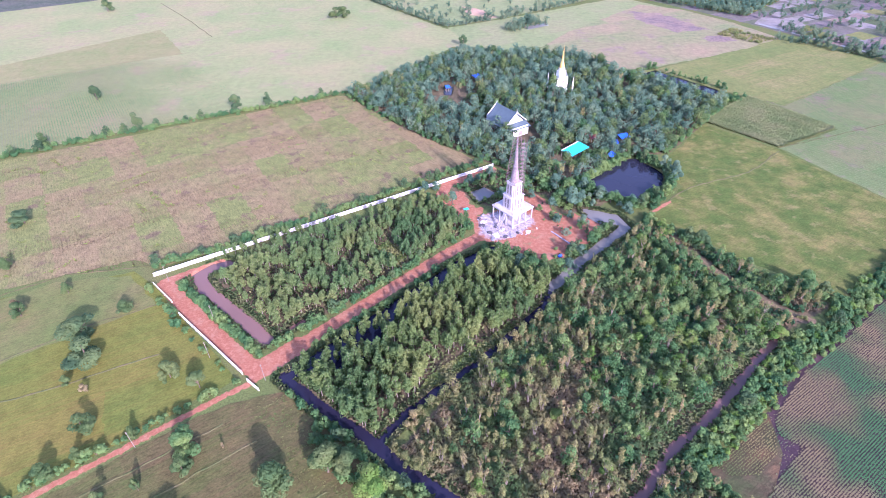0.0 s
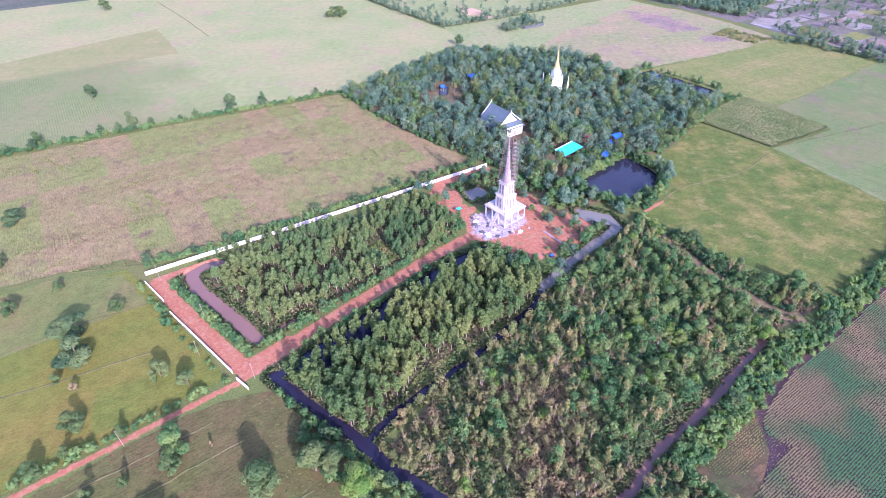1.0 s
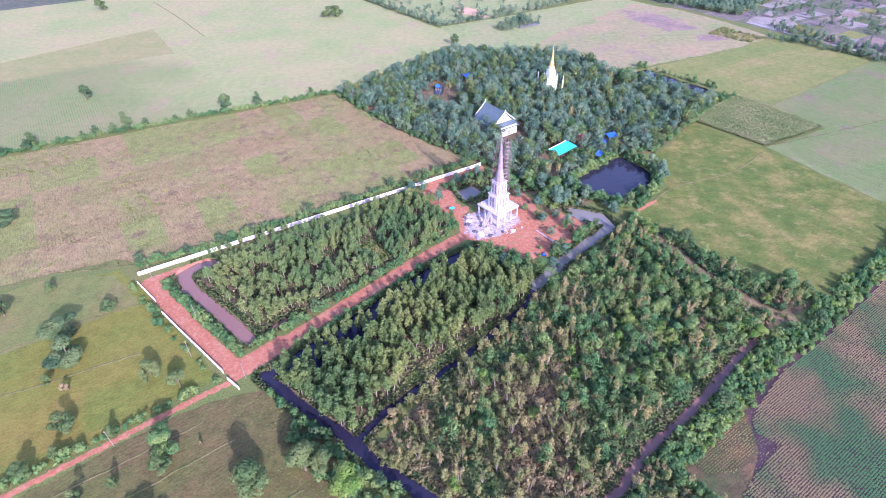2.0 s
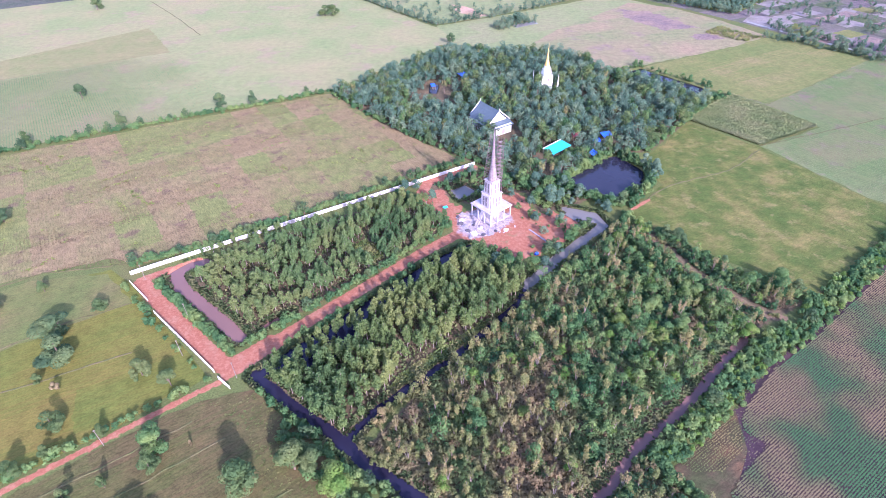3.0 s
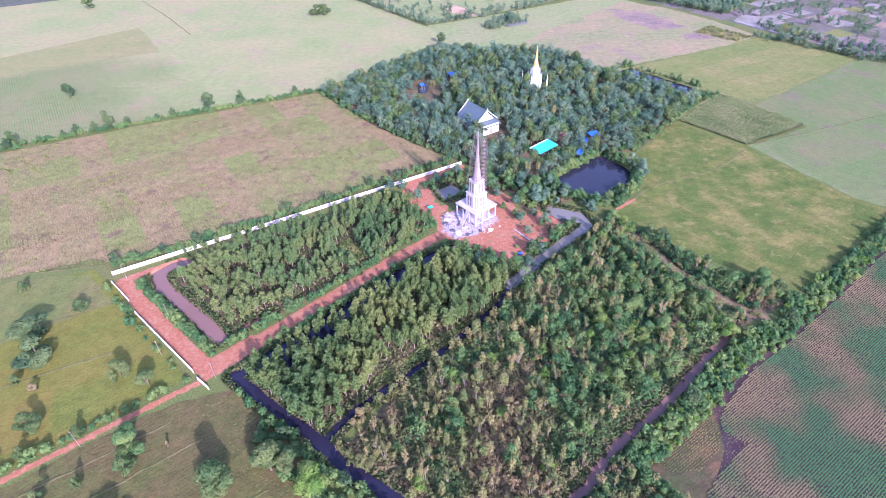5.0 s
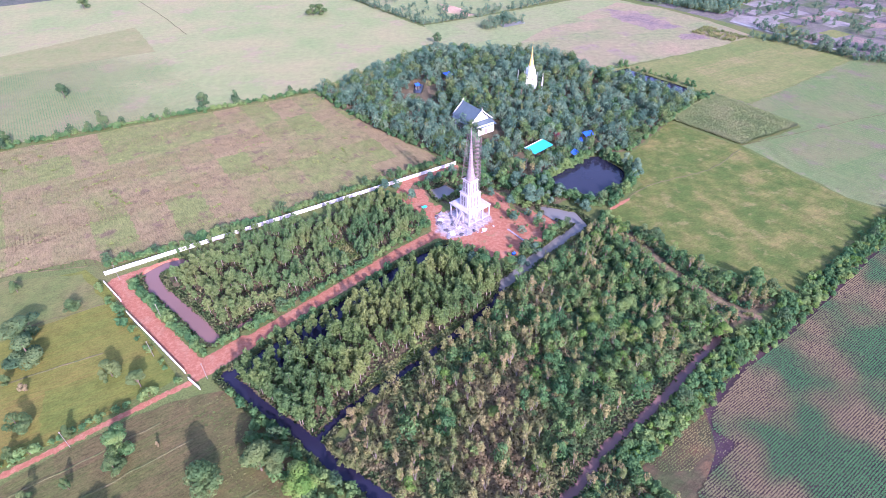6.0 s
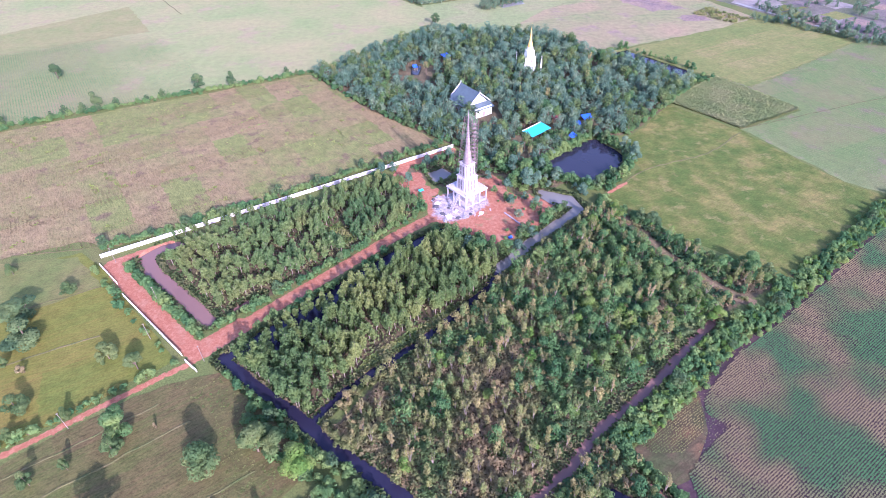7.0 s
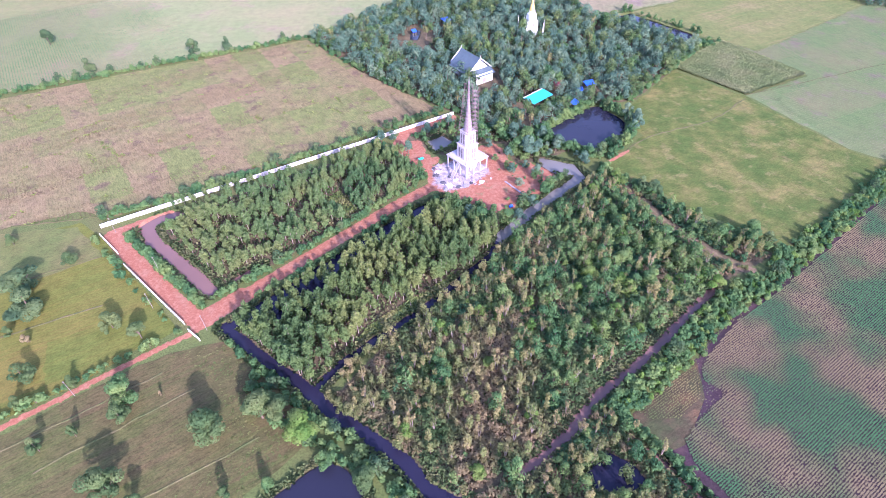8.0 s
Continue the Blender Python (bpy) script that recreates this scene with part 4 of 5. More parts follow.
plant("yard_tree", protos_of(broadleaf, 4, 310, n=560, high=6.0, wide=2.4, size=0.34, low=0.25), np.concatenate([fill(YARD, 7.0, 15, 0.5, 0.6), np.array([(55, 207), (62, 199), (47, 216), (66, 192), (70, 212), (10, 213), (2, 225), (-3, 222), (74, 214), (86, 206), (118, 228), (122, 236), (119, 243), (113, 250), (92, 208), (86, 213), (79, 216), (73, 222), (121, 231), (108, 255)])]), (0.6, 1.3), BARK, LEAF_WOOD, "round green tree beside the building site", "tree", "yard trees", 60)
LOW_TREES = [(50, 58), (53, 62), (58, 66), (64, 64), (69, 61), (66, 54), (60, 50), (54, 52), (49, 52), (57, 58), (44, 48), (72, 56), (63, 47), (76, 62), (40, 52), (47, 45), (55, 45)]
for i, (x, y) in enumerate(LOW_TREES):
    ob = thing("bank_tree", x, y, float(ground_at(np.array([x]), np.array([y]))[0][0]), i * 71, "leafy young tree on the bank of a dark pool", "tree", "bank trees")
    ob.scale = (0.5 + 0.06 * (i % 5), 0.5 + 0.06 * (i % 5), 0.55 + 0.05 * (i % 6))
    for nm, me in zip(("trunk", "crown"), (mesh_quads("trunk", *BROAD[i % 7][0], [BARK]), mesh_quads("crown", *BROAD[i % 7][1], [LEAF_GREEN if i % 2 else LEAF_SAPLING]))):
        new(nm, me).parent = ob
SITE_TREES = [(64.3, 208.5, 1.7), (59.5, 211, 1.3), (65.5, 191, 0.8), (57.8, 185.5, 0.7), (69.5, 183, 1.1), (67, 180.5, 0.9), (61.5, 173, 0.9), (30.6, 167.5, 1.3), (39.7, 160, 1.5), (35, 164.5, 1.2), (22, 175.5, 1.0), (50.3, 161.5, 1.2), (55, 165, 1.0),
              (44.5, 224, 1.4), (43, 229, 1.3), (88.5, 202, 1.0), (92, 205, 1.0), (83.5, 211, 1.0), (79.5, 215, 1.1), (76, 220, 1.1), (54, 226, 1.5), (60, 223, 1.4), (66, 221, 1.3), (49, 205, 0.6), (55.4, 195.2, 0.85), (54, 199, 0.7), (45, 167, 0.8)]
site_crowns = protos_of(broadleaf, 5, 330, n=900, high=6.5, wide=2.9, size=0.32, low=0.2)
for i, (x, y, s) in enumerate(SITE_TREES):
    t, c = site_crowns[i % 5]
    ob = thing("site_tree", x, y, float(ground_at(np.array([x]), np.array([y]))[0][0]), i * 67, "bushy green tree at the edge of the red clearing", "tree", "site trees")
    ob.scale = (s, s, s * 0.95)
    new("trunk", mesh_quads("trunk", *t, [BARK])).parent = ob
    new("crown", mesh_quads("crown", *c, [LEAF_GREEN if i % 3 else LEAF_WOOD])).parent = ob
POND_TREES = [along(a, st, 1.4, kp, -0.6 if a[0][0] < 120 else 0.6) for a, st, kp in [([(72, 227), (88, 242.5), (103, 255), (115, 249), (121, 234), (111, 216), (100, 203)], 2.0, 0.95), ([(144, 376), (160, 388), (194, 343)], 2.2, 0.9), ([(178, 325), (144, 374)], 2.6, 0.85), ([(100, 203), (89, 209), (74, 219)], 3.0, 0.9), ([(73, 227.5), (87.5, 240.7), (103, 253.5), (113, 248)], 1.0, 1.0)]]
plant("pond_tree", protos_of(broadleaf, 4, 350, n=420, high=5.0, wide=2.2, size=0.36, low=0.15), np.concatenate(POND_TREES), (0.5, 1.15), BARK, LEAF_GREEN, "leafy tree leaning over a pond bank", "tree", "pond trees", 70)
# hedges and bank bushes
HEDGES = [([(-237, 270), (-158, 308), (-58, 352)], 1.3, 2.2, 1.0), ([(-96.5, 158.6), (-86.1, 148.8), (-70.8, 134.6), (-57, 122.2)], 0.6, 1.0, 0.95),
          ([(-55, 126), (-40, 138), (-15, 161), (6, 183)], 1.3, 1.2, 0.9), ([(72, 82), (100, 104), (118, 117), (150, 139), (175, 157), (235, 200)], 2.4, 2.6, 1.0),
          ([(95, 197), (110, 179), (128, 157), (150, 139)], 1.0, 2.2, 0.95), ([(-44, 106), (-30, 94), (-18, 83), (-6, 74), (4, 66)], 1.2, 2.0, 0.85), ([(70, 224), (87, 211), (97, 206), (116, 226), (118, 238), (106, 254)], 1.2, 2.0, 0.9),
          ([(-46, 122), (-30, 133), (-10, 152), (12, 173)], 1.6, 1.0, 0.6), ([(52, 164), (64, 178), (84, 198)], 1.6, 1.6, 0.7), ([(88, 186), (97, 199)], 1.0, 3.0, 1.0),
          ([(8, 205), (-6, 220)], 1.2, 3.0, 0.9), ([(34, 174), (50, 170), (62, 176)], 1.2, 1.5, 0.8), ([(-95, 153), (-66, 122)], 4.0, 0.6, 0.5), ([(70, 80), (75.5, 72.5), (80, 67), (85, 59.5), (91, 48)], 0.8, 0.9, 1.0), ([(-62, 111), (-78, 99.5), (-90, 90.5), (-105, 79.5), (-150, 47)], 2.2, 0.5, 0.8), ([(-35, 92), (-20, 76), (-8, 70), (6, 62), (18, 53)], 1.1, 2.2, 0.9), (WOOD + WOOD[:1], 1.6, 1.5, 0.9), ([(-109, 157), (-94, 141), (-66, 114)], 2.6, 0.8, 0.7), ([(46, 213), (60, 210), (66, 200), (64, 190)], 2.2, 3.0, 0.9), ([(100, 214), (116, 226), (120, 240), (108, 254)], 0.9, 2.0, 1.0), ([(166, 304), (182, 322), (198, 331)], 0.8, 4.0, 1.0), ([(-84, 186), (-62, 198)], 1.0, 2.0, 1.0), ([(122, 300), (160, 298)], 1.5, 2.0, 1.0), ([(-44, 113), (-37, 106.5), (-25, 97.3), (-14, 89)], 1.3, 0.6, 1.0), ([(-113, 170), (-86, 183), (-55, 201), (-30, 217), (26, 251)], 1.1, 1.5, 1.0)]
BELT = [(64, 79), (80, 91.5), (96, 104.5), (118, 121), (150, 142), (190, 170), (228, 198), (232, 192), (193, 162.8), (162, 139.8), (136, 121.3), (119, 111.1), (108, 101.9), (99.5, 94.4), (87, 85.4), (75.5, 77.5), (70, 74.5)]
belt_places = fill(BELT, 1.75, 15, 0.48, 0.9, dry=0.0)
sort = rng.random(len(belt_places))
plant("belt_shrub", SHRUB, belt_places[sort < 0.7], (0.55, 1.3), BARK, LEAF_GREEN, "dense green shrub between the ditch and the crop", "shrub", "belt shrubs", 30)
plant("bright_belt_shrub", SHRUB, belt_places[sort >= 0.7], (0.5, 1.1), BARK, LEAF_BRIGHT, "yellow-green shrub between the ditch and the crop", "shrub", "belt shrubs", 12)
plant("hedge_shrub", SHRUB, np.concatenate([along(a, b, c, d) for a, b, c, d in HEDGES]), (0.6, 1.5), BARK, LEAF_GREEN, "leafy green shrub in an overgrown hedge", "shrub", "hedge shrubs", 140)
plant("hedge_tree", protos_of(broadleaf, 4, 210, n=420, high=6.0, wide=2.3, size=0.38, low=0.25), np.concatenate([along(a, max(b, 1.5) * 6, c, 0.7) for i, (a, b, c, d) in enumerate(HEDGES) if c >= 1.2 and i != 4] + [along(HEDGES[4][0][:4], 16, 2, 0.8)]), (0.6, 1.2), BARK, LEAF_DARK, "small green tree growing in a hedge", "tree", "hedge trees", 200)
# single trees in the fields: x, y, height, spread, leaf
FIELD_TREES = [(-84, 114, 6.7, 1.0, LEAF_GREY), (-73, 109.5, 6.5, 1.0, LEAF_GREY), (-121, 132, 8.5, 1.5, LEAF_DARK), (-114, 122, 9, 1.5, LEAF_DARK), (-150, 144, 6, 1.1, LEAF_GREY), (-112, 145, 5, 1.3, LEAF_GREY),
               (-139, 156, 5, 0.9, LEAF_GREY), (-185, 205, 6, 1.9, LEAF_DARK), (-116, 112, 4, 0.8, LEAF_GREY), (-102, 95, 6.5, 1.1, LEAF_GREY), (-109, 109, 3.4, 0.9, LEAF_DRY), (-86, 92, 5, 0.7, LEAF_GREY),
               (-99, 86, 4.5, 0.8, LEAF_GREY), (-105, 80, 6, 0.9, LEAF_GREY), (-69, 86, 9, 1.0, LEAF_GREEN), (-67, 80, 7, 0.9, LEAF_GREY), (-59, 88, 3, 0.5, LEAF_DRY), (-172, 171, 6, 1.0, LEAF_GREY),
               (-154, 148, 4, 1.1, LEAF_DRY), (-223, 350, 9, 1.0, LEAF_DARK), (-62, 60, 9, 1.1, LEAF_GREY), (-86, 72, 6, 0.7, LEAF_GREY), (-78, 76, 5, 0.5, LEAF_GREY), (-41, 75, 12, 1.15, LEAF_GREY),
               (-28, 80, 11, 1.2, LEAF_GREY), (-22, 80, 9, 1.1, LEAF_GREY), (-15, 74, 12, 0.95, LEAF_BRIGHT), (-9, 66, 6, 0.9, LEAF_GREEN), (-32, 58, 6, 0.7, LEAF_GREY), (-22, 60, 6, 0.7, LEAF_GREEN), (3, 61, 7, 1.2, LEAF_GREY),
               (-85, 112, 5, 0.6, LEAF_GREY), (-54, 56, 7, 0.7, LEAF_GREY), (-178, 307, 8, 0.9, LEAF_DARK), (-124, 329, 9, 1.0, LEAF_DARK), (-105, 335, 8, 0.7, LEAF_DARK), (-221, 284, 7, 1.0, LEAF_GREY),
               (-326, 583, 10, 1.3, LEAF_DARK), (-83, 542, 9, 1.5, LEAF_GREY), (-90, 541, 9, 1.4, LEAF_GREY), (26, 449, 9, 1.0, LEAF_DARK), (140, 150, 8, 1.3, LEAF_GREEN), (112, 178, 7, 1.2, LEAF_DARK)]
for i, (x, y, high, spread, leaf) in enumerate(FIELD_TREES):
    t, c = BIG[i % len(BIG)]
    ob = thing("field_tree", x, y, -0.05, i * 77, "small field tree with a loose %s crown" % {"grey_green_leaves": "grey-green", "dark_field_leaves": "dark green", "bright_green_leaves": "vivid green", "fresh_green_leaves": "bright green", "dry_twigs": "dry, nearly bare"}[leaf.name], "tree", "field trees")
    grown = 1.15 if x < -60 else 1.0
    ob.scale = (high / 9 * spread * grown, high / 9 * spread * grown, high / 9 * grown)
    new("trunk", mesh_quads("trunk", *t, [BARK])).parent = ob
    new("crown", mesh_quads("crown", *c, [leaf])).parent = ob
# distant tree lines
FAR_LINES = [([(180, 612), (205, 592), (238, 570), (262, 543), (288, 514)], 2.0, 5.0, 1.0), ([(280, 446), (302, 428), (326, 402), (350, 380), (420, 330)], 1.8, 6.0, 1.0), ([(300, 476), (318, 446), (338, 416), (360, 396)], 2.4, 8.0, 1.0), ([(-67, 612), (14, 503), (66, 525), (165, 592)], 4.0, 4.0, 1.0), ([(-700, 640), (-300, 640)], 7.0, 5.0, 0.8), ([(250, 600), (600, 560)], 5, 30, 1.0)]
far_places = np.concatenate([along(*f) for f in FAR_LINES] + [fill([(-60, 620), (14, 510), (66, 530), (160, 600)], 13, 0, 0.5, 0.5), fill([(286, 500), (345, 400), (520, 420), (480, 640), (270, 640)], 10, 25, 0.5, 0.42, [(306, 490, 17), (387, 510, 14), (347, 443, 9)]),
                              fill([(61, 496), (91, 517), (106, 506), (69, 481)], 4, 0, 0.4, 0.8)])
plant("distant_tree", protos_of(broadleaf, 4, 250, n=110, high=7.0, wide=3.0, size=0.7, low=0.1), far_places, (0.5, 1.2), BARK, LEAF_FAR, "distant dark tree at a field edge", "tree", "distant trees", 60)


def tufts(name, places, high, wide, blades, mat, label, lean=0.5):
    """Leafy crop plants or weeds: fans of blades, joined."""
    n = len(places)
    c = np.repeat(np.asarray(places), blades, 0)
    m = len(c)
    a = rng.uniform(0, 2 * math.pi, m)
    h, w = high * rng.uniform(0.6, 1.25, m), wide * rng.uniform(0.6, 1.2, m)
    out = lean * h * rng.uniform(0.5, 1.3, m)
    dx, dy = np.cos(a), np.sin(a)
    z = ground_at(c[:, 0], c[:, 1])[0] - 0.03
    root = np.stack([c[:, 0], c[:, 1], z], -1)
    mid = root + np.stack([dx * out * 0.6, dy * out * 0.6, h], -1)
    side = np.stack([-dy * w, dx * w, np.zeros(m)], -1)
    tip = root + np.stack([dx * (out + w), dy * (out + w), h * 0.75], -1)
    v = np.stack([root, mid - side, tip, mid + side], 1).reshape(-1, 3)
    me = mesh_quads(name, v, np.arange(m * 4).reshape(-1, 4), [mat])
    tagged(new(name, me), label, "crop", kind="stuff")


def row_blades(name, places, turn, high, wide, along_row, blades, mat, label):
    """Crop plants whose leaves mostly lie along their row, joined: they close up into ridges."""
    c = np.repeat(np.asarray(places), blades, 0)
    m = len(c)
    a = radians(turn) + np.where(rng.random(m) < 0.5, math.pi, 0) + rng.normal(0, 0.3, m)
    h, w, far_out = high * rng.uniform(0.6, 1.25, m), wide * rng.uniform(0.6, 1.3, m), along_row * rng.uniform(0.6, 1.5, m)
    dx, dy = np.cos(a), np.sin(a)
    root = np.stack([c[:, 0], c[:, 1], ground_at(c[:, 0], c[:, 1])[0] + h * 0.35], -1)
    side = np.stack([-dy * w, dx * w, np.zeros(m)], -1)
    mid = root + np.stack([dx * far_out * 0.5, dy * far_out * 0.5, h * 0.65], -1)
    tip = root + np.stack([dx * far_out, dy * far_out, h * 0.1], -1)
    v = np.stack([root, mid - side, tip, mid + side], 1).reshape(-1, 3)
    tagged(new(name, mesh_quads(name, v, np.arange(m * 4).reshape(-1, 4), [mat])), label, "crop", kind="stuff")


def row_places(poly, spacing, step, turn, wob=0.08, keep=0.95):
    p = np.array(poly, float)
    c, reach = p.mean(0), np.abs(p - p.mean(0)).max() * 1.5
    a, b = np.meshgrid(np.arange(-reach, reach, step), np.arange(-reach, reach, spacing))
    a, b = a.ravel() + rng.uniform(-0.4, 0.4, a.size) * step, b.ravel() + rng.normal(0, wob, b.size)
    s, co = math.sin(radians(turn)), math.cos(radians(turn))
    x, y = c[0] + a * co - b * s, c[1] + a * s + b * co
    ok = inside(x, y, poly) & (rng.random(x.size) < keep)
    return np.stack([x, y], -1)[ok]


plant("orchard_tree", protos_of(broadleaf, 3, 270, n=90, high=5.0, wide=2.6, size=0.9, low=0.2), fill(ORCHARD, 6.5, 25, 0.15, 0.95), (0.8, 1.1), BARK, LEAF_WOOD, "round green tree in a far orchard", "tree", "orchard trees", 40)
plant("strip_bush", protos_of(shrub, 3, 280, n=70, size=0.5), fill([(239, 463), (256, 479), (279, 446), (261, 436), (249, 449)], 2.6, 25, 0.4, 0.9), (0.6, 1.0), BARK, LEAF_SAPLING, "pale green bush in a strip of scrub", "shrub", "strip bushes", 40)
row_blades("crop_rows", row_places(CASSAVA, 0.64, 0.28, 33, 0.025, 0.97), 33, 0.42, 0.24, 0.38, 2, LEAF_CROP, "rows of young green and tan crop plants")
tufts("cane_block", row_places(CANE_BLOCK, 1.0, 0.5, 28, 0.12), 1.1, 0.38, 6, LEAF_CANE, "dense block of standing sugar cane", 1.3)
row_blades("cane_rows", row_places([(190, 261), (233, 282), (206, 330), (219, 316), (330, 390), (360, 390), (360, 200), (240, 191), (229, 193), (213, 208)], 1.5, 0.85, 25, 0.2, 0.85), 25, 0.4, 0.3, 0.45, 2, leaves("young_cane_leaves", (0.15, 0.215, 0.085), (0.185, 0.21, 0.1), (0.215, 0.19, 0.12), 0.03, 0.3), "rows of young sugar cane")
row_blades("margin_plants", row_places([(88, 70.5), (97, 82), (99.5, 94), (103.5, 96), (100.5, 92), (99.5, 87.5), (104.5, 83.5), (93, 75)], 0.64, 0.4, 33, 0.08, 0.3), 33, 0.3, 0.16, 0.2, 2, LEAF_CROP, "sparse crop plants on bare purple soil")
row_blades("weed_rows", row_places([(77, 79), (86, 85), (99, 93.5), (98, 87), (96, 82), (88, 76), (80, 76)], 0.64, 0.3, 33, 0.05, 0.75), 33, 0.3, 0.2, 0.22, 2, LEAF_SAPLING, "rows of small green plants on wet soil")
sown = row_places(ROW_FIELD, 1.45, 0.8, -57, 0.06)
sown = sown[rng.random(len(sown)) < np.clip(1.15 - (sown[:, 0] + 0.6 * sown[:, 1]) / 62 + 0.22 * np.sin(sown[:, 0] * 0.07 + 2 * np.sin(sown[:, 1] * 0.05)), 0.12, 1)]
row_blades("young_rows", sown, -57, 0.5, 0.42, 0.6, 2, LEAF_PALE, "long rows of young crop plants")
tufts("field_weeds", fill([(-200, 250), (-60, 345), (-12, 290), (24, 252), (-110, 172), (-165, 162)], 1.9, -53, 0.5, 0.12), 0.32, 0.16, 3, leaves("field_weed_leaves", (0.12, 0.115, 0.05), (0.155, 0.14, 0.06), (0.20, 0.17, 0.085), 0.08), "sparse weeds and stubble tufts in the fields")
FALLOW = [(-236, 262), (-158, 301), (-60, 345), (-13, 289), (23, 252), (-34, 219), (-110, 174), (-165, 163), (-230, 142)]
rows = row_places(FALLOW, 1.45, 0.7, -57, 0.15, 0.6)
lot = np.sin(np.floor((rows[:, 0] * 0.815 + rows[:, 1] * 0.58) / 24) * 12.9 + np.floor((rows[:, 1] * 0.815 - rows[:, 0] * 0.58) / 17) * 78.2)
rows = rows[rng.random(len(rows)) < np.clip(0.25 + 0.6 * lot, 0.02, 1)]
tufts("stubble_rows", rows, 0.28, 0.28, 3, leaves("stubble_leaves", (0.13, 0.10, 0.058), (0.16, 0.13, 0.07), (0.20, 0.165, 0.085), 0.05, 0.3), "broken rows of dry stubble and weeds in the fallow field", 0.8)
bright = fill(FALLOW, 0.9, 10, 0.5, 0.9, chance=lambda x, y: np.clip(np.sin(x * 0.23 + 2 * np.sin(y * 0.17)) * np.sin(y * 0.26 + 1.5 * np.sin(x * 0.19)) * 6 - 5.0, 0, 0.6))
green_edge = np.concatenate([fill(BELT, 0.9, 20, 0.5, 0.8, dry=0.0), fill([(-62, 103), (-46, 106), (-22, 85), (-14, 72), (-28, 60), (-28, 45), (-60, 45), (-34, 70), (-44, 92)], 0.9, 20, 0.5, 0.35)])
tufts("bank_meadow", np.concatenate([fill(BANK_B, 0.45, 20, 0.5, 0.95, dry=-0.2), fill([(-25, 178), (-19, 185), (-13, 180), (-10, 172), (-14, 167), (-19, 172)], 0.6, 20, 0.5, 0.9), fill([(-65, 160), (-58, 168), (-55, 162), (-61, 157)], 0.7, 20, 0.5, 0.8)]), 0.5, 0.26, 4, leaves("pale_bank_grass", (0.13, 0.20, 0.05), (0.19, 0.235, 0.068), (0.25, 0.255, 0.09), 0.12, 0.35), "pale yellow-green grass on the canal bank and in clearings", 1.0)
tufts("edge_grass", green_edge, 0.22, 0.3, 4, leaves("edge_grass_leaves", (0.085, 0.135, 0.04), (0.12, 0.155, 0.048), (0.18, 0.175, 0.07), 0.08, 0.25), "rough green grass beside the canal", 1.2)
tufts("bright_weeds", bright, 0.35, 0.3, 4, leaves("bright_weed_leaves", (0.14, 0.21, 0.05), (0.19, 0.25, 0.06), (0.24, 0.27, 0.08), 0.06, 0.25), "patches of bright green weeds in the fallow field", 1.2)
tufts("undergrowth", np.concatenate([fill(EU_LEFT, 1.1, 0, 0.5, 0.8), fill(EU_RIGHT, 1.1, 0, 0.5, 0.75, dry=0), fill(YARD, 1.2, 0, 0.5, 0.6)]), 0.9, 0.36, 3, WEEDS, "rank grass and weeds under the trees")
reeds = np.concatenate([fill(SCRUB, 0.8, 0, 0.5, 0.85, dry=-0.3), fill(SCRUB_LOW, 0.85, 0, 0.5, 0.8, dry=-0.3)])
rank = lush(reeds[:, 0], reeds[:, 1]) > 0.5 + 0.25 * rng.normal(size=len(reeds))
tufts("tall_grass", reeds[~rank], 0.8, 0.30, 3, leaves("scrub_grass", (0.115, 0.175, 0.066), (0.20, 0.20, 0.09), (0.30, 0.225, 0.132), 0.04, 0.45, 0.09), "tall pale grass and reeds filling the scrub", 1.1)
tufts("green_grass", reeds[rank], 0.8, 0.30, 3, leaves("green_scrub_grass", (0.065, 0.14, 0.06), (0.1, 0.17, 0.07), (0.16, 0.2, 0.08), 0.05, 0.45, 0.1), "tall green grass in the lusher scrub", 1.1)
bank_cells = np.argwhere((wet > -1.8) & (wet < 0.3) & (dirt < 0) & (np.abs(GX) < 160) & (GY < 270))
bank_places = np.repeat(bank_cells, 4, 0) + rng.random((len(bank_cells) * 4, 2))
tufts("bank_grass", np.stack([np.interp(bank_places[:, 0], np.arange(nx), xs), np.interp(bank_places[:, 1], np.arange(ny), ys)], -1), 0.8, 0.26, 4, leaves("bank_reeds", (0.07, 0.115, 0.045), (0.105, 0.145, 0.055), (0.165, 0.175, 0.08), 0.15, 0.35), "reeds and grass on the canal banks")


# ---- the white boundary walls ----
def wall_run(name, a, b, high, label, pitch=3.0, thick=0.16):
    length = math.dist(a, b)
    ob = thing(name, *a, 0, math.degrees(math.atan2(b[1] - a[1], b[0] - a[0])), label, "wall", kind="structure")
    n = max(1, round(length / pitch))
    step = length / n
    panel = mesh_from(boxed(0, 0, high / 2 - 0.05, step - 0.26, thick, high + 0.1, bevel=0.02), "panel", WALL_PAINT)
    post = mesh_from(boxed(0, 0, high / 2 + 0.02, 0.26, 0.26, high + 0.2, bevel=0.02), "post", WHITE)
    cope = mesh_from(boxed(0, 0, high + 0.05, step - 0.26, 0.24, 0.08), "coping", WHITE)
    for i in range(n + 1):
        q = new("post", post)
        q.parent, q.location = ob, (i * step, 0, 0)
        if i < n:
            for nm, me in (("panel", panel), ("coping", cope)):
                q = new(nm, me)
                q.parent, q.location = ob, ((i + 0.5) * step, 0, 0)


def mesh_from(bm, name, mat):
    me = bpy.data.meshes.new(name)
    bm.to_mesh(me)
    bm.free()
    me.materials.append(mat)
    return me


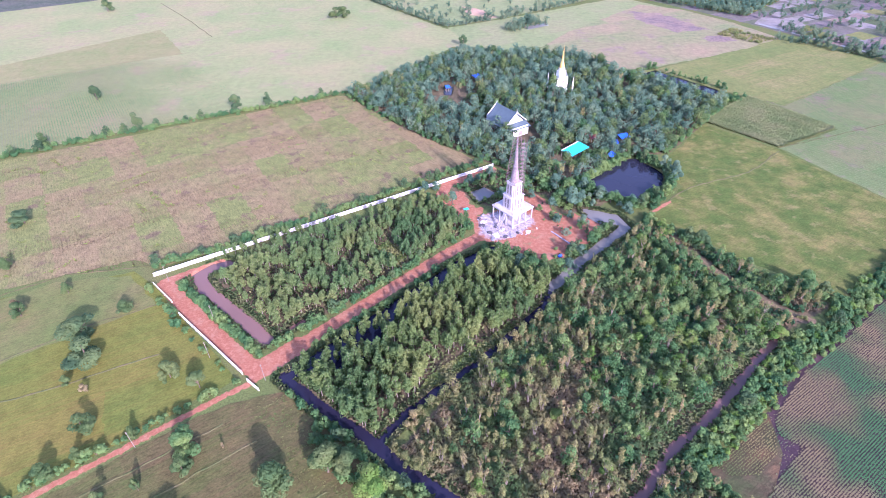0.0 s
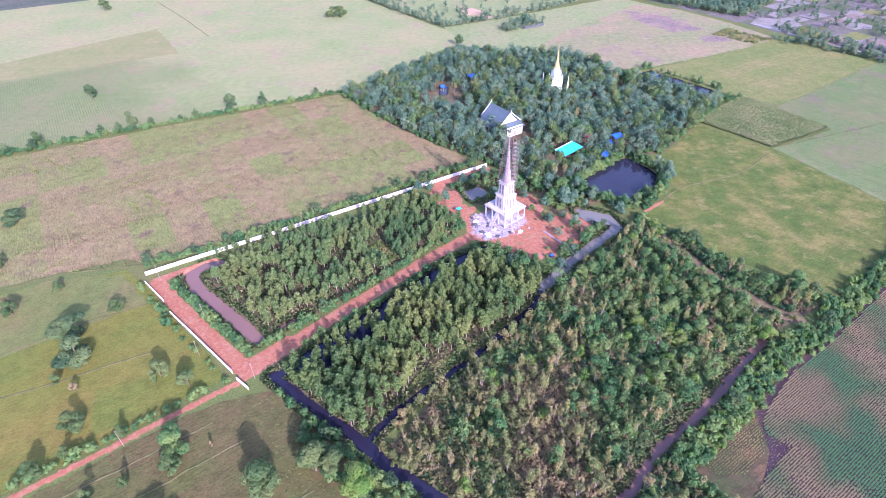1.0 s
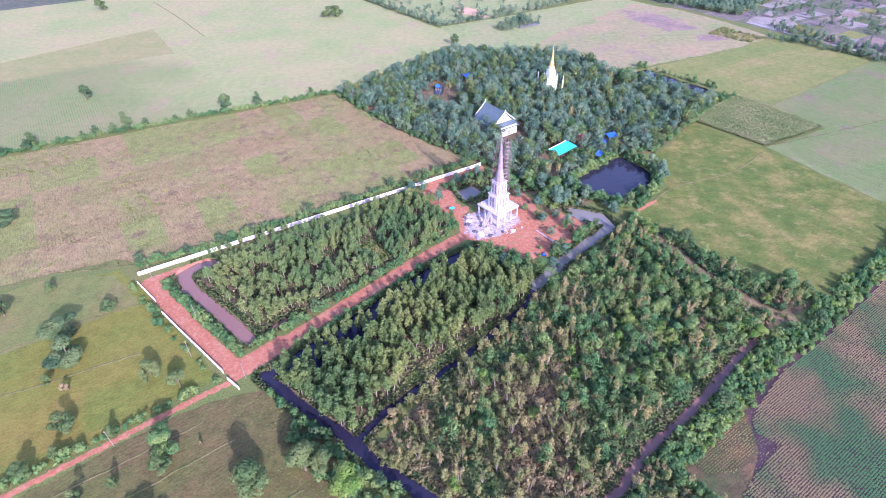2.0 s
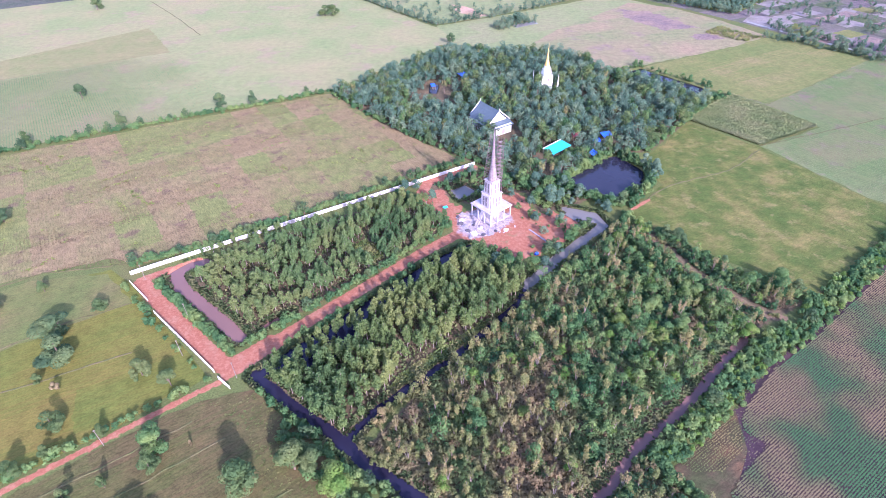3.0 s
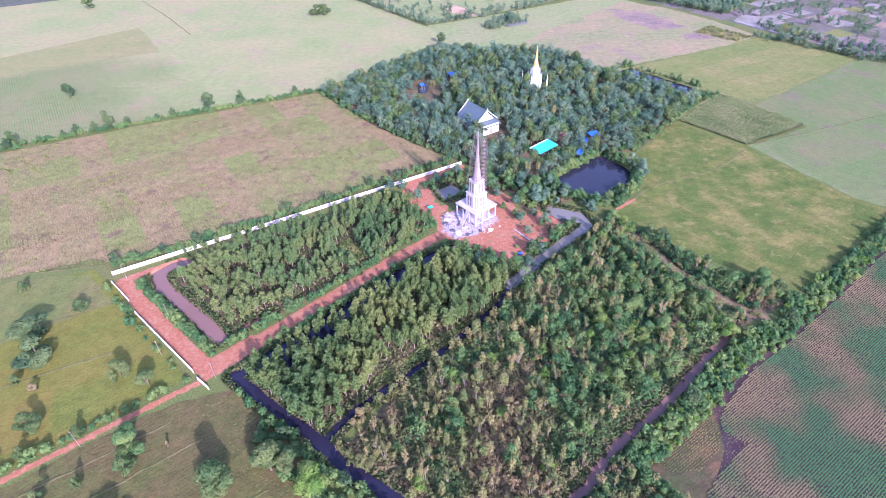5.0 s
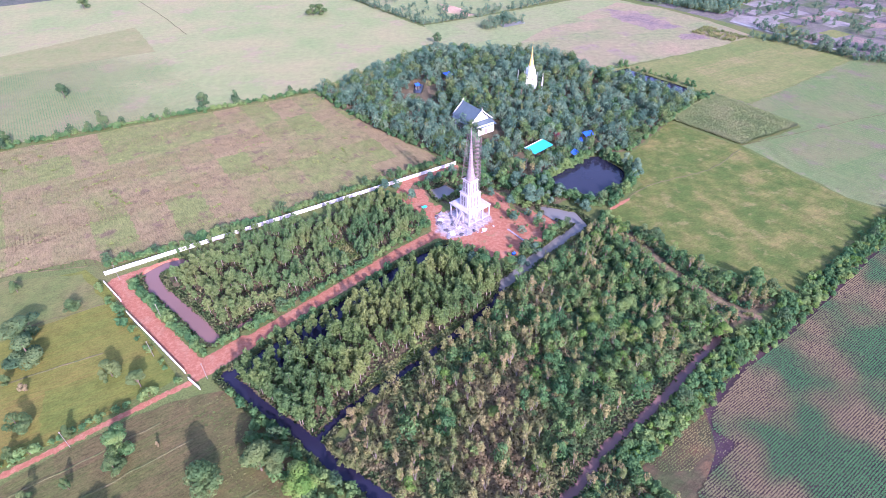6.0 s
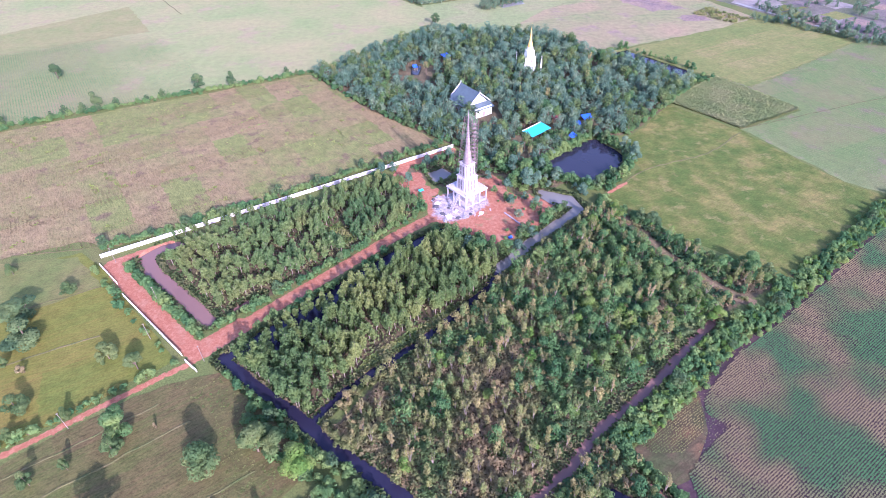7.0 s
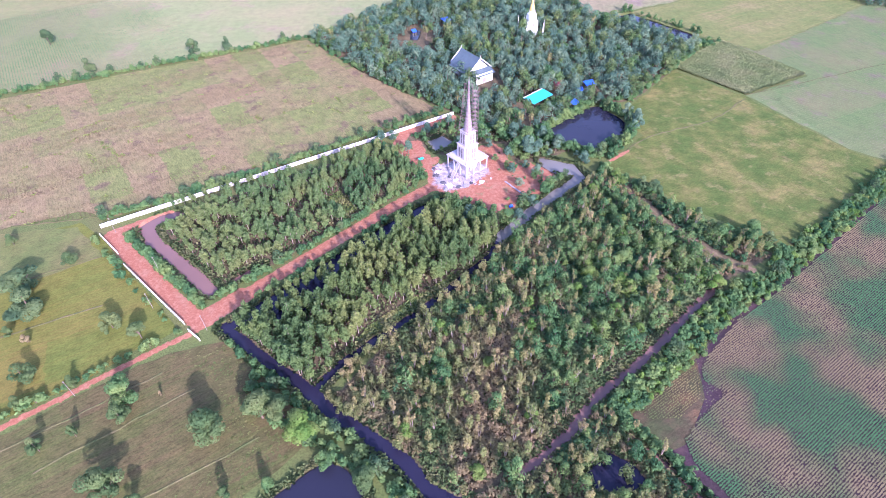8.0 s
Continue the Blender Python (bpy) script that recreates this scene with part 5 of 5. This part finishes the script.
wall_run("wall_north", (-110, 165), (32, 247.5), 1.65, "long white plastered boundary wall with posts")
wall_run("wall_west_low", (-108, 160), (-97, 149.5), 1.2, "low unfinished white boundary wall")
wall_run("wall_west", (-91.5, 142.5), (-61, 114.5), 1.5, "white plastered boundary wall beside the red track")
wall_run("wall_gate", (-58.5, 111.5), (-54, 107.8), 1.4, "short white gate wall")


def utility_pole(x, y, high=7.5):
    ob = thing("utility_pole", x, y, 0, 35, "slim pale concrete utility pole by the track", "pole", "utility poles")
    part("shaft", tubed((0, 0, -0.3), (0, 0, high), 0.085, 0.06, n=8), POLE_STONE, ob)
    arm = part("crossarm", boxed(0, 0, high - 0.5, 0.5, 0.07, 0.08, bevel=0.015), POLE_STONE, ob)
    for dx in (-0.2, 0.2):
        part("insulator", lathe([(0.05, high - 0.44), (0.08, high - 0.38), (0.05, high - 0.3), (0.03, high - 0.22)], 8), POLE_STONE, arm).location.x = dx


for p in [(-103, 162), (-78, 139.5), (-74, 122), (-53, 112), (-84.5, 88.8)]:
    utility_pole(*p)

# ---- the tower under construction ----
TX, TY, TURN = 36.4, 200.6, 38.3
tower = thing("stupa_tower", TX, TY, 0, TURN, "tall raw concrete stupa tower under construction on a columned platform", "tower")
HALF = 6.3
part("plinth", boxed(0, 0, 0.15, 11.6, 11.6, 0.5, bevel=0.05), CONCRETE, tower)
part("platform_slab", boxed(0, 0, 6.15, 2 * HALF + 0.5, 2 * HALF + 0.5, 0.5, bevel=0.04), CONCRETE, tower)
for i in range(4):
    for j in range(4):
        if i in (0, 3) or j in (0, 3):
            x, y = -HALF + 0.3 + i * (2 * HALF - 0.6) / 3, -HALF + 0.3 + j * (2 * HALF - 0.6) / 3
            part("column", boxed(x, y, 2.9, 0.5, 0.5, 6.1, bevel=0.03), CONCRETE, tower)
for s in (-1, 1):
    part("beam", boxed(0, s * (HALF - 0.3), 5.65, 2 * HALF, 0.4, 0.5), CONCRETE, tower)
    part("beam", boxed(s * (HALF - 0.3), 0, 5.65, 0.4, 2 * HALF - 0.9, 0.5), CONCRETE, tower)
part("core", boxed(0, 0, 3.0, 6.0, 6.0, 6.2), CONCRETE, tower)


def redented(half, z0, z1, top):
    """A tier with stepped-back corners."""
    bm = bmesh.new()
    h = z1 - z0
    for a, b in ((1.0, 0.62), (0.62, 1.0), (0.82, 0.82)):
        r = bmesh.ops.create_cube(bm, size=1, matrix=Matrix.Translation((0, 0, (z0 + z1) / 2)) @ Matrix.Diagonal((2 * half * a, 2 * half * b, h, 1)))
        for v in r["verts"]:
            if v.co.z > (z0 + z1) / 2:
                v.co.x *= top
                v.co.y *= top
    return bm


for half, z0, z1, top in [(4.0, 6.3, 12.2, 0.95), (3.0, 12.2, 18.6, 0.93)]:
    part("tier", redented(half, z0, z1, top), CONCRETE, tower)
    part("cornice", boxed(0, 0, z1 + 0.1, 2 * half * top * 0.9, 2 * half * top * 0.9, 0.35, bevel=0.05), CONCRETE, tower)
# niches are flush panels; their grey stands for the shade of a recess
for k in range(4):
    for z0, z1, out in ((7.0, 11.5, 3.9), (12.9, 17.9, 2.88)):
        m = pose(0, 0, 0, 0, 0, 90 * k)
        for dx in (-0.8, 0.8):
            niche = part("niche", boxed(dx, -out + 0.02, (z0 + z1) / 2, 0.8, 0.2, z1 - z0, m=m), NICHE_GREY, tower, "flat grey panel coloured like niche shade")
            part("crossbar", boxed(dx, -out - 0.02, (z0 + z1) / 2, 0.96, 0.24, 0.16, m=m), CONCRETE, niche)
part("bell", lathe([(2.2, 18.7), (1.95, 19.4), (1.8, 20.0), (1.65, 21.5), (1.4, 23.0), (1.2, 24.2), (1.08, 24.8)], 20), RAW_CONCRETE, tower, smooth=True)
for k in range(16):
    z, r = 24.8 + k * 0.92, 1.12 * (1 - k / 18.5)
    part("ring", lathe([(r * 0.7, z), (r, z + 0.18), (r, z + 0.5), (r * 0.72, z + 0.92)], 14), RAW_CONCRETE, tower, smooth=True)
part("finial", lathe([(0.22, 39.5), (0.26, 40.2), (0.12, 41.0), (0.05, 42.8)], 8), RAW_CONCRETE, tower)
# starter columns on the platform, a site stair up to it, and props under its slab
for x, y in [(-5.4, -5.4), (5.4, -5.4), (5.4, 5.4), (-5.4, 5.4), (0, -5.6), (5.6, 0)]:
    part("starter_column", boxed(x, y, 6.8, 0.35, 0.35, 0.9, bevel=0.02), CONCRETE, tower)
for k in range(14):
    part("step", boxed(-7.0 - 0.28 * (13 - k), -2.0, 0.25 + 0.44 * k, 0.32, 1.5, 0.12), CONCRETE, tower)
for y in (-2.8, -1.2):
    part("stringer", tubed((-10.9, y, 0.1), (-6.7, y, 6.2), 0.11, n=5), CONCRETE, tower)
for k in range(9):
    a = 0.7 * k
    part("prop", tubed((4.6 * math.cos(a), 4.6 * math.sin(a), 0.3), (4.9 * math.cos(a + 0.1), 4.9 * math.sin(a + 0.1), 6.0), 0.09, n=5), POLE_STONE, tower)
scaffold = thing("scaffold", TX, TY, 18.6, TURN, "rusty tube scaffold round the spire of the tower", "scaffold")
levels = [i * 1.3 for i in range(17)]


def scaffold_half(z):
    return 2.7 - 1.7 * z / 21


for sx in (-1, 1):
    for sy in (-1, 1):
        for a, b in zip(levels, levels[1:]):
            h0, h1 = scaffold_half(a), scaffold_half(b)
            part("standard", tubed((sx * h0, sy * h0, a), (sx * h1, sy * h1, b), 0.065, n=5), STEEL, scaffold)
for i, z in enumerate(levels):
    h = scaffold_half(z)
    for s in (-1, 1):
        part("ledger", tubed((-h - 0.4, s * h, z), (h + 0.4, s * h, z), 0.065, n=5), STEEL, scaffold)
        part("ledger", tubed((s * h, -h - 0.4, z), (s * h, h + 0.4, z), 0.065, n=5), STEEL, scaffold)
# a straight stair tower of scaffold on the east side
stair = thing("scaffold_tower", TX + 2.9, TY + 0.3, 12.0, TURN, "slim scaffold stair tower beside the spire", "scaffold")
for x in (-0.9, 0.9):
    for y in (-0.9, 0.9):
        part("standard", tubed((x, y, 0.3), (x, y, 26), 0.06, n=5), STEEL, stair)
for i in range(14):
    z = 0.6 + i * 1.8
    for s in (-0.9, 0.9):
        part("ledger", tubed((-1.1, s, z), (1.1, s, z), 0.065, n=5), STEEL, stair)
        part("ledger", tubed((s, -1.1, z), (s, 1.1, z), 0.065, n=5), STEEL, stair)
    deck = part("deck", boxed(0, 0.2, z + 0.08, 1.7, 1.0, 0.06), POLE_STONE, stair)
    part("toe_board", boxed(0, 0.68, z + 0.2, 1.7, 0.04, 0.2), POLE_STONE, deck)
    part("brace", tubed((-0.9, -0.9, z), (0.9, -0.9, z + 1.8), 0.04, n=5), STEEL, stair)


# ---- heaps, slabs and stacks on the building site ----
def heap(x, y, wide, high, mat, label, name):
    bm = bmesh.new()
    bmesh.ops.create_icosphere(bm, subdivisions=3, radius=1)
    for v in bm.verts:
        w = 0.75 + 0.5 * noise.noise(v.co * 2.3 + Vector((x, y, 0)))
        v.co = Vector((v.co.x * wide * w, v.co.y * wide * w * 0.8, max(-0.15, v.co.z) * high * w))
    ob = part(name, bm, mat, None, label)
    ob.matrix_basis = pose(x, y, 0, 0, 0, rng.uniform(0, 360))
    tagged(ob, category="heap", group="building heaps")


GRAVEL = plain("grey_gravel", (0.30, 0.28, 0.31), 0.95, 0, 0.35, 1.5, 0.6)
SAND = plain("pale_sand", (0.60, 0.55, 0.53), 0.95, 0, 0.2, 1.0, 0.4)
for x, y, w, h, m in [(24.5, 192, 2.2, 1.1, GRAVEL), (23, 197, 1.9, 1.0, SAND), (28, 187, 2.4, 0.9, SAND), (26.5, 184.5, 1.8, 0.9, GRAVEL), (35, 186.5, 2.0, 0.7, GRAVEL), (31, 191, 1.6, 0.8, SAND), (23.5, 202, 1.7, 0.9, GRAVEL), (42, 189, 1.8, 0.5, SAND), (22.5, 194.5, 1.9, 1.1, DARK_GRAVEL), (25.5, 189, 1.7, 1.0, DARK_GRAVEL), (28.5, 193.5, 1.4, 0.8, DARK_GRAVEL), (32, 186, 1.6, 0.7, DARK_GRAVEL), (21.5, 200, 1.3, 0.8, DARK_GRAVEL), (37.5, 188.5, 1.2, 0.6, DARK_GRAVEL)]:
    heap(x, y, w, h, m, "heap of %s on the building site" % {GRAVEL: "grey gravel", SAND: "pale sand", DARK_GRAVEL: "dark grey gravel"}[m], "sand_mound" if m is SAND else "gravel_mound")
for i in range(46):
    a, q = rng.uniform(0, 6.28), rng.uniform(8.0, 14)
    x, y = TX - 3 + q * math.cos(a), TY - 5 + q * 0.75 * math.sin(a)
    ob = part("slab", boxed(0, 0, 0.1, rng.uniform(0.5, 1.7), rng.uniform(0.2, 0.6), rng.uniform(0.15, 0.35), bevel=0.02), CONCRETE if i % 3 else POLE_STONE, None, "stack of pale concrete slabs or boards")
    ob.matrix_basis = pose(x, y, 0.02, 0, 0, rng.uniform(0, 360))
    tagged(ob, category="building material", group="building slabs")
kerb = thing("concrete_strip", 55.1, 184.5, 0.05, -56, "long low strip of pale concrete on the red soil", "building material")
for i in range(6):
    part("slab", boxed(-4.6 + i * 1.85, 0.06 * (i % 2), 0.12, 1.75, 0.7, 0.24, bevel=0.03), GRAVEL, kerb)
shed = thing("tarpaulin_shelter", 16, 205, 0, 30, "small green-blue tarpaulin shelter on four posts", "shelter")
part("sheet", boxed(0, 0, 2.2, 2.4, 1.8, 0.08, bevel=0.02), TURQUOISE, shed)
for x in (-1, 1):
    for y in (-0.7, 0.7):
        part("post", tubed((x, y, -0.1), (x, y, 2.2), 0.05), STEEL, shed)


# ---- the temple hall ----
def gable_roof(length, width, eave, ridge, over, thick=0.25, lift=0.0):
    """Two thick slopes with a slight kick at the eaves and ridge ends that rise."""
    bm = bmesh.new()
    n = 8
    for side in (-1, 1):
        rows = []
        for k in range(5):
            u = k / 4
            y = side * (width / 2 + over) * u
            z = ridge - (ridge - eave) * (u ** 0.82)
            rows.append([bm.verts.new((-length / 2 + length * i / n, y, z + lift * abs(2 * i / n - 1) ** 4 * (1 - u))) for i in range(n + 1)])
        for a, b in zip(rows, rows[1:]):
            for i in range(n):
                f = (a[i], a[i + 1], b[i + 1], b[i])
                bm.faces.new(f if side < 0 else f[::-1])
    bmesh.ops.remove_doubles(bm, verts=bm.verts[:], dist=0.001)
    bmesh.ops.solidify(bm, geom=bm.faces[:], thickness=thick)
    return bm


def temple_hall():
    ob = thing("temple_hall", 43.6, 293.5, 0, -56.6, "white temple hall with a steep slate-blue tiled roof", "temple")
    L, W = 16.5, 11.5
    part("body", boxed(0, 0, 3.0, L, W, 6.2, bevel=0.05), WHITE, ob)
    part("roof", gable_roof(L + 1.5, W, 6.0, 12.0, 1.9, lift=0.4), ROOF_BLUE, ob)
    for s in (-1, 1):
        bm = bmesh.new()
        a = [bm.verts.new((s * (L / 2 + 0.1), y, z)) for y, z in ((-W / 2, 6.05), (W / 2, 6.05), (0, 11.5))]
        b = [bm.verts.new((s * (L / 2 - 0.2), y, z)) for y, z in ((-W / 2, 6.05), (W / 2, 6.05), (0, 11.5))]
        bm.faces.new(a), bm.faces.new(b[::-1])
        for i in range(3):
            bm.faces.new((a[i], b[i], b[(i + 1) % 3], a[(i + 1) % 3]))
        bmesh.ops.recalc_face_normals(bm, faces=bm.faces[:])
        part("gable", bm, WHITE, ob)
        for t in (-1, 1):
            part("bargeboard", tubed((s * (L / 2 + 0.8), 0, 12.5), (s * (L / 2 + 0.8), t * (W / 2 + 1.9), 6.0), 0.17, n=6), WHITE, ob, "white bargeboard")
        part("finial", lathe([(0.15, 0), (0.2, 0.4), (0.03, 2.0)], 6), WHITE, ob).location = (s * (L / 2 + 0.7), 0, 12.2)
    part("porch_body", boxed(L / 2 + 2.4, 0, 2.5, 4.8, W, 5.2, bevel=0.05), WHITE, ob)
    bm = bmesh.new()
    box(bm, L / 2 + 2.8, 0, 6.2, 6.4, W + 2.6, 0.25, m=Matrix.Translation((L / 2, 0, 7.2)) @ Matrix.Rotation(radians(17), 4, "Y") @ Matrix.Translation((-L / 2, 0, -7.2)))
    part("porch_roof", bm, ROOF_BLUE, ob)
    for s in (-1, 1):
        for i in range(6):
            x = -L / 2 + 1.8 + i * (L - 3.6) / 5
            w = part("window", boxed(x, s * (W / 2 + 0.03), 3.6, 1.1, 0.16, 2.2), WINDOW, ob)
            part("sill", boxed(x, s * (W / 2 + 0.14), 2.42, 1.4, 0.36, 0.14, bevel=0.02), WHITE, w)
            part("lintel", boxed(x, s * (W / 2 + 0.1), 4.8, 1.4, 0.26, 0.18, bevel=0.02), WHITE, w)
            part("column", tubed((x, s * (W / 2 + 1.6), -0.2), (x, s * (W / 2 + 1.6), 6.1), 0.2, n=8), WHITE, ob)
    for s in (-1, 1):
        tilt = Matrix.Translation((0, s * (W / 2 + 2.4), 5.7)) @ Matrix.Rotation(-s * radians(30), 4, "X")
        part("side_roof", boxed(0, 0, 0, L * 0.94, 2.6, 0.2, m=tilt), ROOF_BLUE, ob, "lower slate-blue side roof")
    d = part("door", boxed(L / 2 + 4.83, 0, 1.7, 0.14, 2.2, 3.0), POLE_STONE, ob, "pale wooden double door")
    part("door_frame", boxed(L / 2 + 4.86, 0, 3.3, 0.24, 2.7, 0.2, bevel=0.02), WHITE, d)



temple_hall()


def golden_stupa(x, y):
    ob = thing("golden_stupa", x, y, 0, 20, "slim white stupa with a gilded ringed spire in the wood", "stupa")
    for half, z0, z1, top in [(4.1, -0.2, 4.6, 0.95), (3.3, 4.6, 8.6, 0.92), (2.5, 8.6, 12.4, 0.86), (1.9, 12.4, 14.4, 0.8)]:
        part("tier", redented(half, z0, z1, top), WHITE, ob)
        part("moulding", boxed(0, 0, z1, 2 * half * 0.86, 2 * half * 0.86, 0.3, bevel=0.08), WHITE, ob)
    for k in range(4):
        m = pose(0, 0, 0, 0, 0, 90 * k)
        # no hollow here: the niche's shade is the panel's grey
        part("niche", boxed(0, -3.24, 6.3, 1.3, 0.2, 2.6, m=m), RAW_CONCRETE, ob, "flat grey panel standing in for a shaded niche")
    part("bell", lathe([(1.75, 14.4), (1.6, 15.2), (1.4, 16.6), (1.05, 18.0), (0.75, 18.8)], 18), GOLD, ob, smooth=True)
    for k in range(10):
        z, r = 18.8 + k * 0.7, 0.8 * (1 - k / 12.5)
        part("ring", lathe([(r * 0.7, z), (r, z + 0.15), (r, z + 0.38), (r * 0.68, z + 0.7)], 12), GOLD, ob, smooth=True)
    part("finial", lathe([(0.16, 25.7), (0.2, 26.4), (0.07, 27.4), (0.03, 29.6)], 8), GOLD, ob)
    for z, out, s in ((0.0, 6.0, 1.0), (4.6, 3.1, 0.6), (8.6, 2.2, 0.45)):
        for a in (-1, 1):
            for b in (-1, 1):
                part("corner_spire", lathe([(0.6 * s, -0.1), (0.6 * s, 4.0 * s), (0.42 * s, 4.6 * s), (0.38 * s, 6.4 * s), (0.15 * s, 7.8 * s), (0.03, 10.5 * s)], 8), WHITE, ob).location = (a * out, b * out, z)


golden_stupa(86, 351)


def shelter(name, x, y, turn, sx, sy, high, mat, label):
    ob = thing(name, x, y, 0, turn, label, "shelter")
    part("roof", gable_roof(sx, sy, high, high + 0.16 * sy, 0.3, 0.12), mat, ob)
    for a in (-1, 1):
        for b in (-1, 0, 1):
            part("post", boxed(b * (sx / 2 - 0.4), a * (sy / 2 - 0.2), high / 2 - 0.1, 0.2, 0.2, high + 0.2), POLE_STONE, ob)
    return ob


def lean_to(name, x, y, turn, sx, sy, low, high, mat, label):
    """A single tilted roof sheet on posts: low at its front, high at its back."""
    ob = thing(name, x, y, 0, turn, label, "shelter")
    tilt = math.atan2(high - low, sy)
    for k in range(max(2, int(sx / 1.2))):
        w = sx / max(2, int(sx / 1.2))
        bm = bmesh.new()
        box(bm, -sx / 2 + (k + 0.5) * w, 0, (low + high) / 2 + (0.02 if k % 2 else 0), w - 0.03, sy / math.cos(tilt), 0.06, m=Matrix.Translation((0, 0, (low + high) / 2)) @ Matrix.Rotation(tilt, 4, "X") @ Matrix.Translation((0, 0, -(low + high) / 2)))
        part("roof_sheet", bm, mat, ob)
    for a, h in ((-1, low), (1, high)):
        for u in (-1, 0, 1):
            part("post", boxed(u * (sx / 2 - 0.3), a * (sy / 2 - 0.3), h / 2 - 0.15, 0.16, 0.16, h), POLE_STONE, ob)
    return ob


hall = lean_to("open_hall", 76.9, 258.9, 41.5, 15.2, 7.2, 2.8, 3.7, TURQUOISE, "long open shelter with a bright turquoise sheet roof")
part("ridge_cap", boxed(0, 3.6, 3.82, 15.4, 0.4, 0.14, bevel=0.03), WHITE, hall)
for x, y, a, b, c in [(107, 273, 20, 6, 4.5), (94.5, 252, 50, 5, 3), (100, 266, 10, 4, 3.5), (32, 371, 40, 6, 5), (11, 352, 20, 3, 3)]:
    lean_to("tarpaulin_roof", x, y, a, b, c, 2.6, 3.6, TARP_BLUE, "bright blue tarpaulin roof among the trees")
shelter("red_roof_hut", 89.5, 274, 30, 6, 5, 3.0, RED_ROOF, "small hut with a dark red roof in the wood")
crate = part("tarpaulin_bundle", boxed(0, 0, 0.5, 1.8, 1.0, 1.0, bevel=0.2), TARP_BLUE, None, "blue and white bundle beside the canal")
crate.matrix_basis = pose(52.5, 171.5, 0, 0, 0, 30)
tagged(crate, category="bundle")
